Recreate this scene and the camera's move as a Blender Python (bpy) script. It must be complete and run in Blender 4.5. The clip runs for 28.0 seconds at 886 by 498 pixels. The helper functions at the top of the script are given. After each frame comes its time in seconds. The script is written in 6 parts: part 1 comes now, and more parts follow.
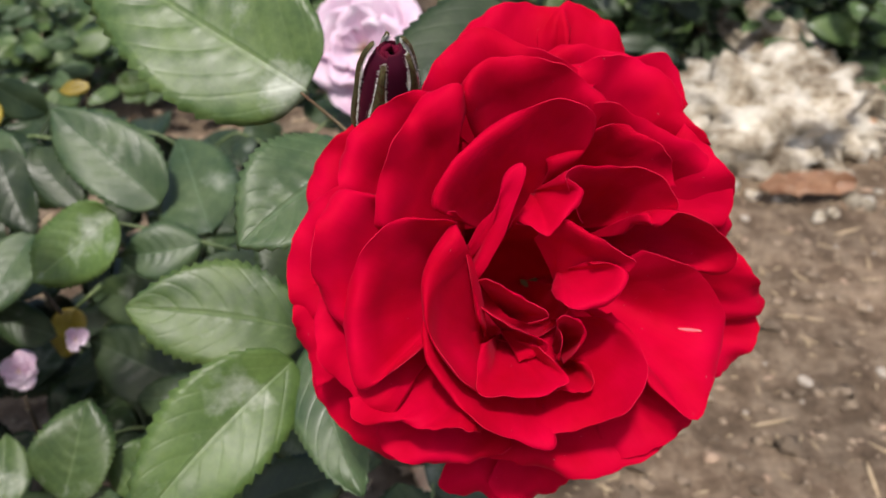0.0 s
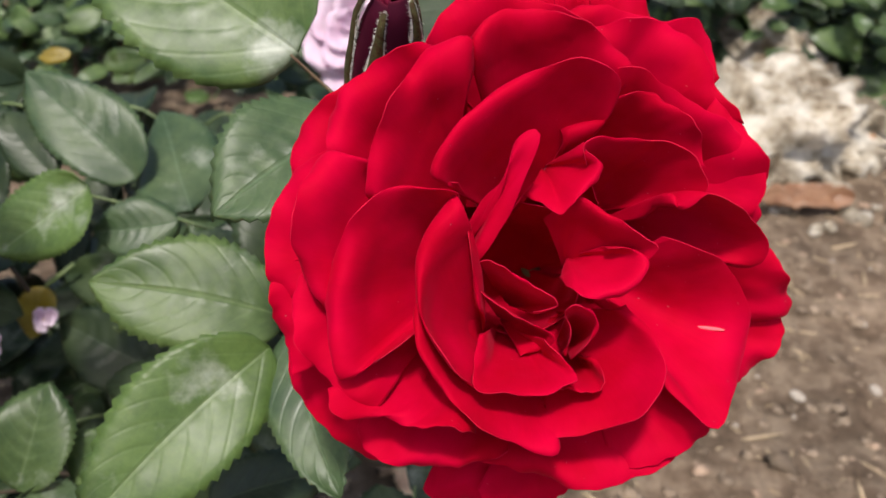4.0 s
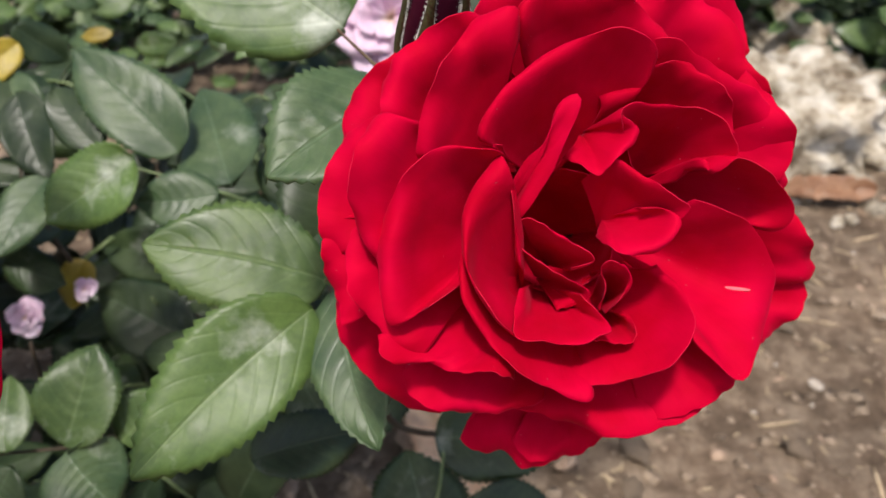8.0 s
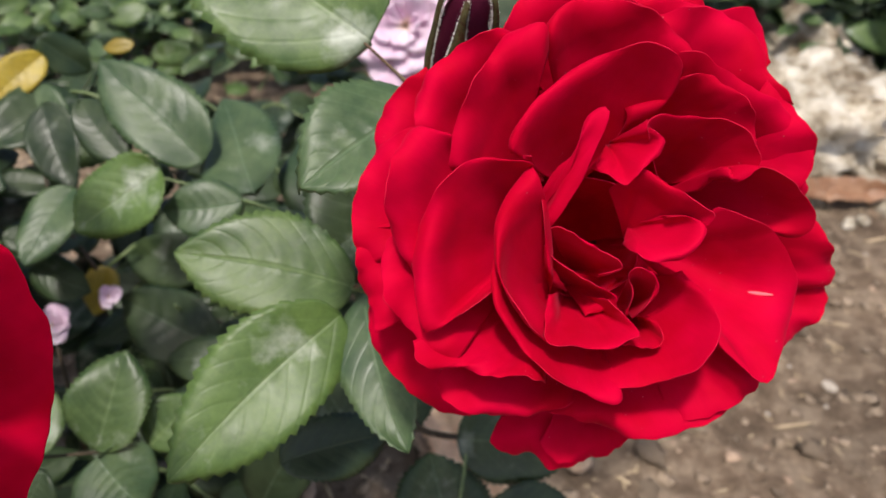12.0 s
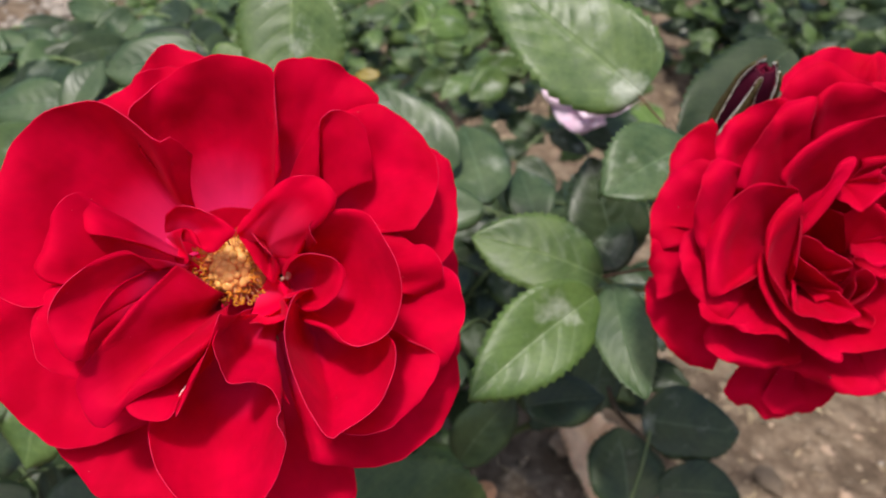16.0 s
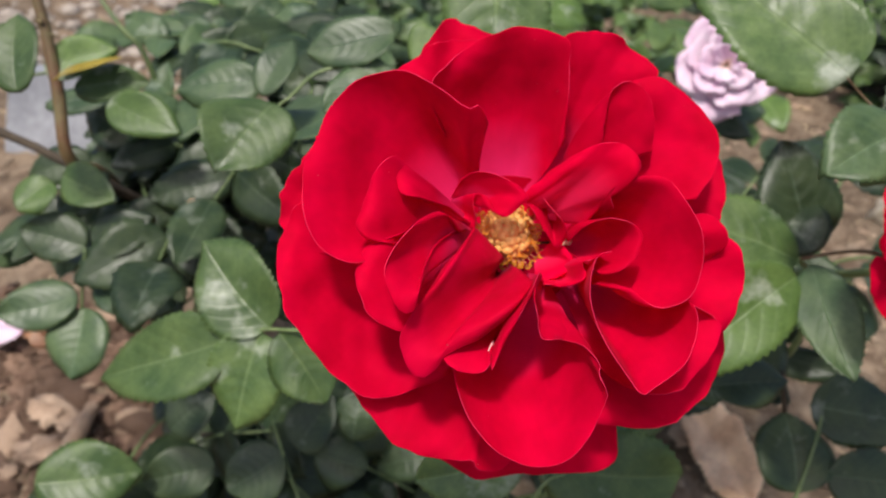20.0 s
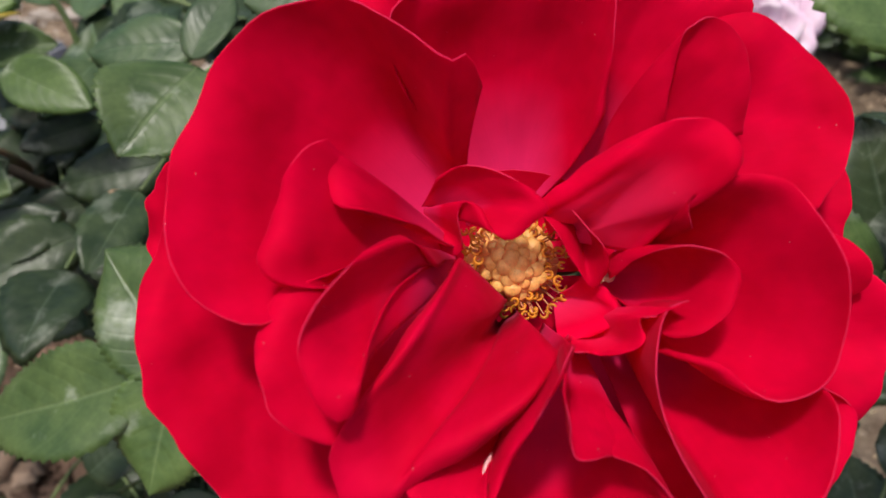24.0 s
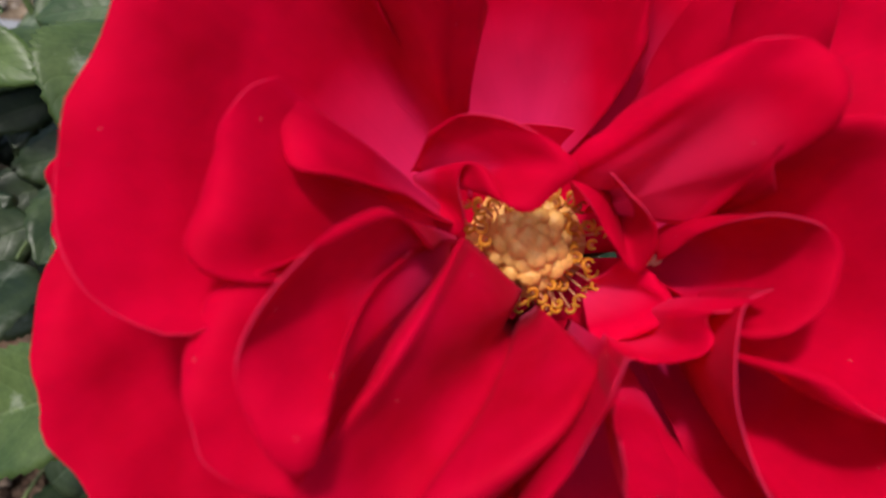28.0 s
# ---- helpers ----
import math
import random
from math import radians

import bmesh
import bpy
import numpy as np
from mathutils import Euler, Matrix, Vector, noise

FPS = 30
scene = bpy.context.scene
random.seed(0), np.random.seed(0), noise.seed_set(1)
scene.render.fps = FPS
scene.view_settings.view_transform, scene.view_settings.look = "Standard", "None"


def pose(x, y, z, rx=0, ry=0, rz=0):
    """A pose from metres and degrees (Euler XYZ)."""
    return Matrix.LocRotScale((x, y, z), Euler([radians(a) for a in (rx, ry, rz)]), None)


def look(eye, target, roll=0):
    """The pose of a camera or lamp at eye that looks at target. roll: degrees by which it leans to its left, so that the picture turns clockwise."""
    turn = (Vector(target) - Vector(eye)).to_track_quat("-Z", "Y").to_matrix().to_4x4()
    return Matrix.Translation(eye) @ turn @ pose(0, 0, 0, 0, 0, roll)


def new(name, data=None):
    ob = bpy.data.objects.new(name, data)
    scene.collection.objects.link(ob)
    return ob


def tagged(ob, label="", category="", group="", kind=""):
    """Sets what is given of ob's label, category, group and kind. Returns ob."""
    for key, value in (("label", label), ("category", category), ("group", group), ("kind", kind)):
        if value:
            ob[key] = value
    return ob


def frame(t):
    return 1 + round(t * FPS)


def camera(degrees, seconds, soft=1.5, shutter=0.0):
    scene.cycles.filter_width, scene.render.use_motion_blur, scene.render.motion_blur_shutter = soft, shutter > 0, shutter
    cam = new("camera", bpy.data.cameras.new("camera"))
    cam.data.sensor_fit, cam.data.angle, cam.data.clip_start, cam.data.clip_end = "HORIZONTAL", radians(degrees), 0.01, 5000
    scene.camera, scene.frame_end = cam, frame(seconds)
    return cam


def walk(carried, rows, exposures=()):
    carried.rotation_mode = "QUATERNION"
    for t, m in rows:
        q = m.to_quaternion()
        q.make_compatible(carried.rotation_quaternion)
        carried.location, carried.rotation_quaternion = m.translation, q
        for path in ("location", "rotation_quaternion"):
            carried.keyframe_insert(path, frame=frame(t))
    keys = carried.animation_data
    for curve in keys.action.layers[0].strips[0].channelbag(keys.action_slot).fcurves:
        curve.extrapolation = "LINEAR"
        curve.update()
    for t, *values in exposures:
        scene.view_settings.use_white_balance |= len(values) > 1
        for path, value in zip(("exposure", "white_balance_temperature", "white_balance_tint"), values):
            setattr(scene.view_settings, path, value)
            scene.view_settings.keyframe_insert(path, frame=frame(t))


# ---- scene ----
# Rows: seconds, place in metres from the first eye, yaw, pitch, roll
cam = camera(55.40, 28.0)
cam.data.dof.use_dof, cam.data.dof.focus_distance, cam.data.dof.aperture_fstop = True, 0.158, 25.0
EYE, TILT, LEAN, TURN = 0.517, -35.5, -2.0, 0.0
ROWS = [
    (0.0, -0.0000, -0.0000, 0.0000, 0.00, -0.00, 0.00),
    (0.5, -0.0055, -0.0056, -0.0071, -0.23, 0.81, -1.47),
    (1.0, -0.0059, -0.0028, -0.0054, -0.20, 1.19, -2.08),
    (1.5, -0.0051, -0.0030, -0.0043, -0.10, 1.11, -2.17),
    (2.0, -0.0051, 0.0002, -0.0041, -0.08, 0.95, -2.27),
    (2.5, -0.0061, 0.0030, -0.0047, -0.21, 0.79, -2.37),
    (3.0, -0.0074, 0.0123, -0.0029, -0.50, 0.54, -2.45),
    (3.5, -0.0027, 0.0206, -0.0049, -0.82, 0.31, -2.45),
    (5.5, -0.0009, 0.0144, -0.0069, -0.54, -0.11, -2.61),
    (6.0, -0.0026, 0.0114, -0.0084, -0.32, -0.23, -2.91),
    (6.5, -0.0068, 0.0102, -0.0122, -0.10, -0.30, -3.19),
    (7.0, -0.0078, 0.0094, -0.0139, 0.05, -0.32, -3.26),
    (7.5, -0.0077, 0.0096, -0.0126, 0.21, -0.35, -3.27),
    (8.0, -0.0068, 0.0093, -0.0122, 0.37, -0.44, -3.34),
    (8.5, -0.0148, 0.0049, -0.0141, 0.47, -0.48, -3.40),
    (9.0, -0.0129, 0.0042, -0.0124, 0.61, -0.49, -3.38),
    (9.5, -0.0134, 0.0034, -0.0126, 0.61, -0.41, -3.36),
    (10.0, -0.0101, 0.0038, -0.0125, 0.59, -0.33, -3.32),
    (10.5, -0.0112, 0.0007, -0.0145, 0.68, -0.24, -3.22),
    (11.0, -0.0096, 0.0026, -0.0125, 0.75, -0.27, -3.07),
    (11.5, -0.0096, 0.0038, -0.0118, 0.88, -0.30, -2.85),
    (13.5, -0.0291, -0.0017, -0.0076, 1.53, 0.36, -4.23),
    (14.0, -0.0335, -0.0186, -0.0142, 1.75, 0.64, -5.08),
    (14.5, -0.0397, -0.0402, -0.0188, 2.64, 0.90, -5.91),
    (15.0, -0.0439, -0.0525, -0.0240, 3.77, 1.21, -6.72),
    (15.5, -0.0543, -0.0724, -0.0292, 5.24, 1.48, -7.72),
    (16.0, -0.0672, -0.0842, -0.0350, 6.57, 1.74, -9.12),
    (16.5, -0.0807, -0.0948, -0.0420, 7.98, 1.93, -10.29),
    (17.0, -0.0939, -0.1036, -0.0500, 9.08, 2.00, -11.28),
    (17.5, -0.1030, -0.1077, -0.0549, 9.85, 1.81, -11.91),
    (18.0, -0.1107, -0.1069, -0.0550, 10.12, 1.70, -11.90),
    (18.5, -0.1163, -0.1068, -0.0541, 10.00, 1.63, -11.39),
    (19.0, -0.1123, -0.1075, -0.0520, 10.04, 1.38, -10.89),
    (19.5, -0.1206, -0.1044, -0.0553, 10.29, 1.00, -10.59),
    (20.0, -0.1212, -0.1001, -0.0521, 10.33, 0.73, -10.46),
    (20.5, -0.1190, -0.0960, -0.0499, 10.16, 0.58, -10.37),
    (22.5, -0.1209, -0.0919, -0.0438, 9.67, 0.37, -10.71),
    (23.0, -0.1293, -0.0581, -0.0466, 9.71, 0.12, -10.69),
    (23.5, -0.1318, -0.0263, -0.0467, 9.68, -0.14, -10.71),
    (24.0, -0.1344, -0.0186, -0.0406, 9.58, -0.57, -10.38),
    (24.5, -0.1350, -0.0170, -0.0417, 9.70, -0.98, -10.17),
    (25.0, -0.1360, -0.0173, -0.0438, 9.64, -1.08, -10.15),
    (25.5, -0.1317, -0.0158, -0.0399, 9.54, -1.18, -9.97),
    (26.0, -0.1353, -0.0096, -0.0419, 9.25, -1.25, -9.97),
    (26.5, -0.1366, -0.0070, -0.0423, 9.20, -1.56, -9.78),
    (27.0, -0.1384, -0.0035, -0.0428, 9.07, -1.69, -9.88),
    (27.5, -0.1387, 0.0018, -0.0407, 8.92, -1.75, -9.88),
    (28.0, -0.1402, 0.0129, -0.0417, 8.95, -1.63, -9.33),
]
walk(cam, [(t, pose(0, 0, EYE, TILT, LEAN, TURN) @ pose(x, y, z, 90 + pitch, roll, yaw)) for t, x, y, z, yaw, pitch, roll in ROWS], [(0.0, 0.20), (3.5, 0.23), (6.0, 0.27), (20.5, 0.25), (23.0, 0.14), (25.0, 0.06), (28.0, -0.02)])

# ---- light: soft, hazy daylight from a high sun ----
world = bpy.data.worlds.new("sky")
scene.world = world
world.use_nodes = True
wn = world.node_tree.nodes
sky = wn.new("ShaderNodeTexSky")
sky.sky_type, sky.sun_disc = "NISHITA", False
sky.sun_elevation, sky.sun_rotation = radians(67), radians(-163)
sky.air_density, sky.dust_density = 1.0, 4.0
world.node_tree.links.new(sky.outputs["Color"], wn["Background"].inputs["Color"])
wn["Background"].inputs["Strength"].default_value = 0.14
sun = new("sun", bpy.data.lights.new("sun", "SUN"))
sun.data.energy, sun.data.angle, sun.data.color = 3.1, radians(6), (1.0, 0.95, 0.88)
sun.matrix_world = look((-0.12, -0.40, 1.0), (0, 0, 0))


# ---- materials ----
def material(name):
    m = bpy.data.materials.new(name)
    m.use_nodes = True
    return m, m.node_tree, m.node_tree.nodes["Principled BSDF"]


def node(tree, kind, **inputs):
    n = tree.nodes.new(kind)
    for key, value in inputs.items():
        n.inputs[key.replace("_", " ")].default_value = value
    return n


def noise_tex(tree, scale, detail=4.0, rough=0.6, coords="Object"):
    n = node(tree, "ShaderNodeTexNoise", Scale=scale, Detail=detail, Roughness=rough)
    c = tree.nodes.new("ShaderNodeTexCoord")
    tree.links.new(c.outputs[coords], n.inputs["Vector"])
    return n


def ramp(tree, source, stops):
    r = tree.nodes.new("ShaderNodeValToRGB")
    while len(r.color_ramp.elements) < len(stops):
        r.color_ramp.elements.new(0.5)
    for e, (at, c) in zip(r.color_ramp.elements, stops):
        e.position, e.color = at, (*c, 1)
    tree.links.new(source, r.inputs["Fac"])
    return r


def mixed(tree, fac, a, b, blend="MIX"):
    n = tree.nodes.new("ShaderNodeMix")
    n.data_type, n.blend_type = "RGBA", blend
    for slot, v in (("Factor", fac), ("A", a), ("B", b)):
        socket = n.inputs[0] if slot == "Factor" else n.inputs[6 if slot == "A" else 7]
        if isinstance(v, bpy.types.NodeSocket):
            tree.links.new(v, socket)
        else:
            socket.default_value = v if slot == "Factor" else (*v, 1)
    return n.outputs[2]


def maths(tree, op, a, b=0.0, c=0.0):
    n = tree.nodes.new("ShaderNodeMath")
    n.operation = op
    for i, v in enumerate((a, b, c)):
        if isinstance(v, bpy.types.NodeSocket):
            tree.links.new(v, n.inputs[i])
        else:
            n.inputs[i].default_value = v
    return n.outputs[0]


def bumped(tree, bsdf, height, strength, distance):
    b = node(tree, "ShaderNodeBump", Strength=strength, Distance=distance)
    tree.links.new(height, b.inputs["Height"])
    tree.links.new(b.outputs["Normal"], bsdf.inputs["Normal"])


def thin(tree, bsdf, color, share):
    """Lets some light through a leaf or petal."""
    t = tree.nodes.new("ShaderNodeBsdfTranslucent")
    m = tree.nodes.new("ShaderNodeMixShader")
    m.inputs[0].default_value = share
    if isinstance(color, bpy.types.NodeSocket):
        tree.links.new(color, t.inputs["Color"])
    else:
        t.inputs["Color"].default_value = (*color, 1)
    tree.links.new(bsdf.outputs[0], m.inputs[1])
    tree.links.new(t.outputs[0], m.inputs[2])
    tree.links.new(m.outputs[0], tree.nodes["Material Output"].inputs["Surface"])


def uv_parts(tree):
    c = tree.nodes.new("ShaderNodeTexCoord")
    s = tree.nodes.new("ShaderNodeSeparateXYZ")
    tree.links.new(c.outputs["UV"], s.inputs[0])
    return s.outputs[0], s.outputs[1]


def petal_material(name, dark, light, base, base_reach, share=0.25, edge=(0.85, 0.05, 0.12), rim_highlight=0.2):
    m, t, b = material(name)
    u, v = uv_parts(t)
    big = noise_tex(t, 55, 3)
    red = ramp(t, big.outputs["Fac"], [(0.3, dark), (0.7, light)])
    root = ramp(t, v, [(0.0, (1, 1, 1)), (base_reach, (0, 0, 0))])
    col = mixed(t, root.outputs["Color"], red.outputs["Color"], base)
    # bright thin rim line: light caught by the petal edge, put into the colour
    rim = ramp(t, v, [(0.990, (0, 0, 0)), (1.0, (rim_highlight, rim_highlight, rim_highlight))])
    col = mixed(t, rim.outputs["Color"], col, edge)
    dust = node(t, "ShaderNodeTexVoronoi", Scale=360.0)
    place = t.nodes.new("ShaderNodeTexCoord")
    t.links.new(place.outputs["Object"], dust.inputs["Vector"])
    fleck = ramp(t, dust.outputs["Distance"], [(0.018, (0.7, 0.7, 0.7)), (0.034, (0, 0, 0))])
    tinted = mixed(t, fleck.outputs["Color"], col, (0.8, 0.6, 0.6))
    b.inputs["Roughness"].default_value = 0.7
    b.inputs["Specular IOR Level"].default_value = 0.04
    b.inputs["Sheen Weight"].default_value = 0.15
    b.inputs["Sheen Roughness"].default_value = 0.35
    b.inputs["Sheen Tint"].default_value = (1.0, 0.10, 0.22, 1)
    wave = node(t, "ShaderNodeTexNoise", Scale=1.0, Detail=3.0)
    comb = t.nodes.new("ShaderNodeCombineXYZ")
    t.links.new(maths(t, "MULTIPLY", u, 60.0), comb.inputs[0])
    t.links.new(maths(t, "MULTIPLY", v, 5.0), comb.inputs[1])
    t.links.new(comb.outputs[0], wave.inputs["Vector"])
    soft = noise_tex(t, 130, 3, 0.5)
    veins = ramp(t, wave.outputs["Fac"], [(0.3, (0.965, 0.965, 0.965)), (0.7, (1.025, 1.025, 1.025))])
    t.links.new(mixed(t, 1.0, tinted, veins.outputs["Color"], "MULTIPLY"), b.inputs["Base Color"])
    both = maths(t, "ADD", maths(t, "MULTIPLY", wave.outputs["Fac"], 0.06), soft.outputs["Fac"])
    bumped(t, b, both, 0.22, 0.0022)
    thin(t, b, col, share)
    return m


# dark petal roots: shade of the enclosed heart put into the base colour
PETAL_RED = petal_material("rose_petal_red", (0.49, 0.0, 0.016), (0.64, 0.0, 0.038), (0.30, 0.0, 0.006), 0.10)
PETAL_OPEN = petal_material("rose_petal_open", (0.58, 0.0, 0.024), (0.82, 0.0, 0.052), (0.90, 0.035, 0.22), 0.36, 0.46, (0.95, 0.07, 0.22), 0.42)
# pink-rooted petals, brighter than the open red: sunlight through them is in the colour
PETAL_BLUSH_LIT = petal_material("rose_petal_blush_lit", (0.72, 0.0, 0.034), (0.92, 0.0, 0.066), (0.95, 0.035, 0.17), 0.55, 0.50, (0.95, 0.07, 0.22), 0.42)
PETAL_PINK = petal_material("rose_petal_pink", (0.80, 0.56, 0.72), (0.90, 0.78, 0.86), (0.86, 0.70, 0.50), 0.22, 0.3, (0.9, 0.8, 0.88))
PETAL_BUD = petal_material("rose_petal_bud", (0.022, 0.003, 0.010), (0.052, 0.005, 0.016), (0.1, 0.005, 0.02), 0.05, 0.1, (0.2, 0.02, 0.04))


def leaf_material(name, dark, light, vein, dust):
    m, t, b = material(name)
    u, v = uv_parts(t)
    info = t.nodes.new("ShaderNodeObjectInfo")
    n = noise_tex(t, 60, 5)
    green = ramp(t, n.outputs["Fac"], [(0.36, dark), (0.64, light)])
    # side veins: slanted stripes that leave the midrib forwards
    off = maths(t, "ABSOLUTE", maths(t, "SUBTRACT", u, 0.5))
    wob = maths(t, "MULTIPLY", noise_tex(t, 45, 2).outputs["Fac"], 0.3)
    bend = maths(t, "MULTIPLY", maths(t, "POWER", off, 1.4), 6.0)
    slant = maths(t, "ADD", maths(t, "SUBTRACT", maths(t, "MULTIPLY", v, 7.5), bend), wob)
    stripe = maths(t, "ABSOLUTE", maths(t, "SUBTRACT", maths(t, "FRACT", slant), 0.5))
    side = ramp(t, stripe, [(0.0, (0.18, 0.18, 0.18)), (0.14, (0, 0, 0))])
    mid = ramp(t, off, [(0.0, (1, 1, 1)), (0.03, (0, 0, 0))])
    lines = mixed(t, 1.0, side.outputs["Color"], mid.outputs["Color"], "ADD")
    fac = maths(t, "MULTIPLY", lines, 0.40)
    col = mixed(t, fac, green.outputs["Color"], vein)
    tone = ramp(t, info.outputs["Random"], [(0.0, (0.72, 0.74, 0.76)), (1.0, (1.18, 1.2, 1.1))])
    col = mixed(t, 1.0, col, tone.outputs["Color"], "MULTIPLY")
    # pale dust and dried water marks
    spots = noise_tex(t, 42, 5, 0.6)
    spot = ramp(t, spots.outputs["Fac"], [(0.57, (0, 0, 0)), (0.70, (1, 1, 1))])
    near = maths(t, "SUBTRACT", 1.0, maths(t, "MULTIPLY", off, 1.3))
    col = mixed(t, maths(t, "MULTIPLY", maths(t, "MULTIPLY", spot.outputs["Color"], near), dust * 1.3), col, (0.46, 0.49, 0.42))
    grain = ramp(t, noise_tex(t, 520, 3, 0.6).outputs["Fac"], [(0.3, (0.86, 0.88, 0.86)), (0.7, (1.14, 1.12, 1.12))])
    col = mixed(t, 1.0, col, grain.outputs["Color"], "MULTIPLY")
    t.links.new(col, b.inputs["Base Color"])
    rough = ramp(t, n.outputs["Fac"], [(0.3, (0.33, 0.33, 0.33)), (0.7, (0.52, 0.52, 0.52))])
    t.links.new(rough.outputs["Color"], b.inputs["Roughness"])
    b.inputs["Specular IOR Level"].default_value = 0.46
    hollow = maths(t, "ADD", maths(t, "MULTIPLY", lines, -1.0), maths(t, "MULTIPLY", n.outputs["Fac"], 0.5))
    bumped(t, b, hollow, 0.45, 0.0007)
    thin(t, b, col, 0.22)
    return m


LEAF = {
    "g": leaf_material("leaf_green", (0.051, 0.094, 0.026), (0.108, 0.164, 0.050), (0.23, 0.30, 0.14), 0.6),
    # darker leaf green; holds the shade deep in the bush as colour
    "d": leaf_material("leaf_dark_shaded", (0.018, 0.035, 0.014), (0.046, 0.070, 0.028), (0.12, 0.16, 0.10), 0.35),
    "b": leaf_material("leaf_blue_green", (0.041, 0.077, 0.033), (0.088, 0.132, 0.058), (0.18, 0.25, 0.16), 0.5),
    "l": leaf_material("leaf_light", (0.078, 0.138, 0.032), (0.132, 0.212, 0.052), (0.28, 0.36, 0.18), 0.6),
    "y": leaf_material("leaf_yellow", (0.26, 0.18, 0.015), (0.38, 0.28, 0.03), (0.3, 0.24, 0.06), 0.2),
    "r": leaf_material("leaf_rust", (0.34, 0.16, 0.085), (0.48, 0.26, 0.15), (0.40, 0.22, 0.13), 0.2),
    "t": leaf_material("leaf_dry", (0.64, 0.39, 0.26), (0.88, 0.63, 0.45), (0.62, 0.40, 0.28), 0.2),
}


def plain(name, stops, scale, rough, bump=0.3, dist=0.0005, coords="Object", spec=0.4):
    m, t, b = material(name)
    n = noise_tex(t, scale, 6, 0.65, coords)
    c = ramp(t, n.outputs["Fac"], stops)
    fine = noise_tex(t, scale * 7, 4, 0.6, coords)
    shade = ramp(t, fine.outputs["Fac"], [(0.25, (0.78, 0.78, 0.78)), (0.75, (1.16, 1.16, 1.16))])
    patch = ramp(t, noise_tex(t, scale / 5, 3, 0.6, coords).outputs["Fac"], [(0.32, (0.76, 0.76, 0.76)), (0.68, (1.22, 1.20, 1.18))])
    grain = mixed(t, 1.0, shade.outputs["Color"], patch.outputs["Color"], "MULTIPLY")
    t.links.new(mixed(t, 1.0, c.outputs["Color"], grain, "MULTIPLY"), b.inputs["Base Color"])
    b.inputs["Roughness"].default_value = rough
    b.inputs["Specular IOR Level"].default_value = spec
    both = maths(t, "ADD", n.outputs["Fac"], maths(t, "MULTIPLY", fine.outputs["Fac"], 0.5))
    bumped(t, b, both, bump, dist)
    return m


SOIL = plain("soil", [(0.28, (0.070, 0.048, 0.032)), (0.46, (0.148, 0.106, 0.074)), (0.70, (0.30, 0.230, 0.166))], 34, 0.95, 1.0, 0.007, spec=0.1)
CLOD = plain("soil_clod", [(0.3, (0.17, 0.125, 0.090)), (0.7, (0.36, 0.28, 0.205))], 60, 0.95, 0.8, 0.002, spec=0.1)
MULCH = plain("bark_mulch", [(0.3, (0.10, 0.060, 0.042)), (0.7, (0.25, 0.165, 0.120))], 70, 0.95, 0.8, 0.002, spec=0.1)
CHIP = plain("wood_chip", [(0.3, (0.26, 0.17, 0.115)), (0.7, (0.46, 0.34, 0.25))], 70, 0.85, 0.5, 0.001, spec=0.2)
STONE = plain("pale_stone", [(0.38, (0.16, 0.12, 0.08)), (0.48, (0.42, 0.36, 0.275)), (0.60, (0.68, 0.63, 0.545))], 22, 0.9, 0.9, 0.012, spec=0.2)
SLATE = plain("grey_stone", [(0.3, (0.25, 0.26, 0.29)), (0.7, (0.37, 0.38, 0.41))], 20, 0.8, 0.2, 0.001)
GRAVEL = plain("pale_gravel", [(0.3, (0.23, 0.19, 0.16)), (0.7, (0.43, 0.38, 0.33))], 40, 0.9, 0.4, 0.001, spec=0.2)
STRAW = plain("straw", [(0.3, (0.34, 0.25, 0.15)), (0.7, (0.56, 0.45, 0.30))], 80, 0.8, 0.3, 0.0005, spec=0.2)
PEBBLE = plain("pebble", [(0.3, (0.30, 0.25, 0.20)), (0.7, (0.54, 0.48, 0.41))], 60, 0.8, 0.3, 0.001)
STEM = plain("green_stem", [(0.3, (0.09, 0.14, 0.05)), (0.7, (0.17, 0.22, 0.09))], 90, 0.5, 0.2, 0.0003)
STEM_RED = plain("reddish_stem", [(0.3, (0.15, 0.055, 0.035)), (0.7, (0.13, 0.13, 0.05))], 60, 0.5, 0.2, 0.0003)
STEM_OLD = plain("old_cane", [(0.3, (0.030, 0.022, 0.014)), (0.7, (0.085, 0.062, 0.040))], 80, 0.8, 0.5, 0.0006)
SEPAL = plain("sepal", [(0.38, (0.055, 0.026, 0.012)), (0.55, (0.085, 0.080, 0.030)), (0.68, (0.030, 0.020, 0.012))], 900, 0.7, 0.4, 0.0002, spec=0.2)
HAIR = plain("sepal_hair", [(0.3, (0.55, 0.53, 0.48)), (0.7, (0.75, 0.73, 0.68))], 300, 0.9, 0.2, 0.0002)
CARPEL = plain("carpel", [(0.3, (0.74, 0.37, 0.09)), (0.7, (0.86, 0.52, 0.19))], 400, 0.4, 0.3, 0.0002)
ANTHER = plain("anther", [(0.3, (0.44, 0.12, 0.006)), (0.7, (0.70, 0.29, 0.018))], 500, 0.6, 0.3, 0.0002)
FILAMENT = plain("filament", [(0.3, (0.55, 0.12, 0.10)), (0.7, (0.72, 0.35, 0.15))], 500, 0.5, 0.1, 0.0002)
SCAR = plain("petal_scar", [(0.3, (0.80, 0.08, 0.12)), (0.7, (0.86, 0.22, 0.26))], 300, 0.7, 0.2, 0.0002)
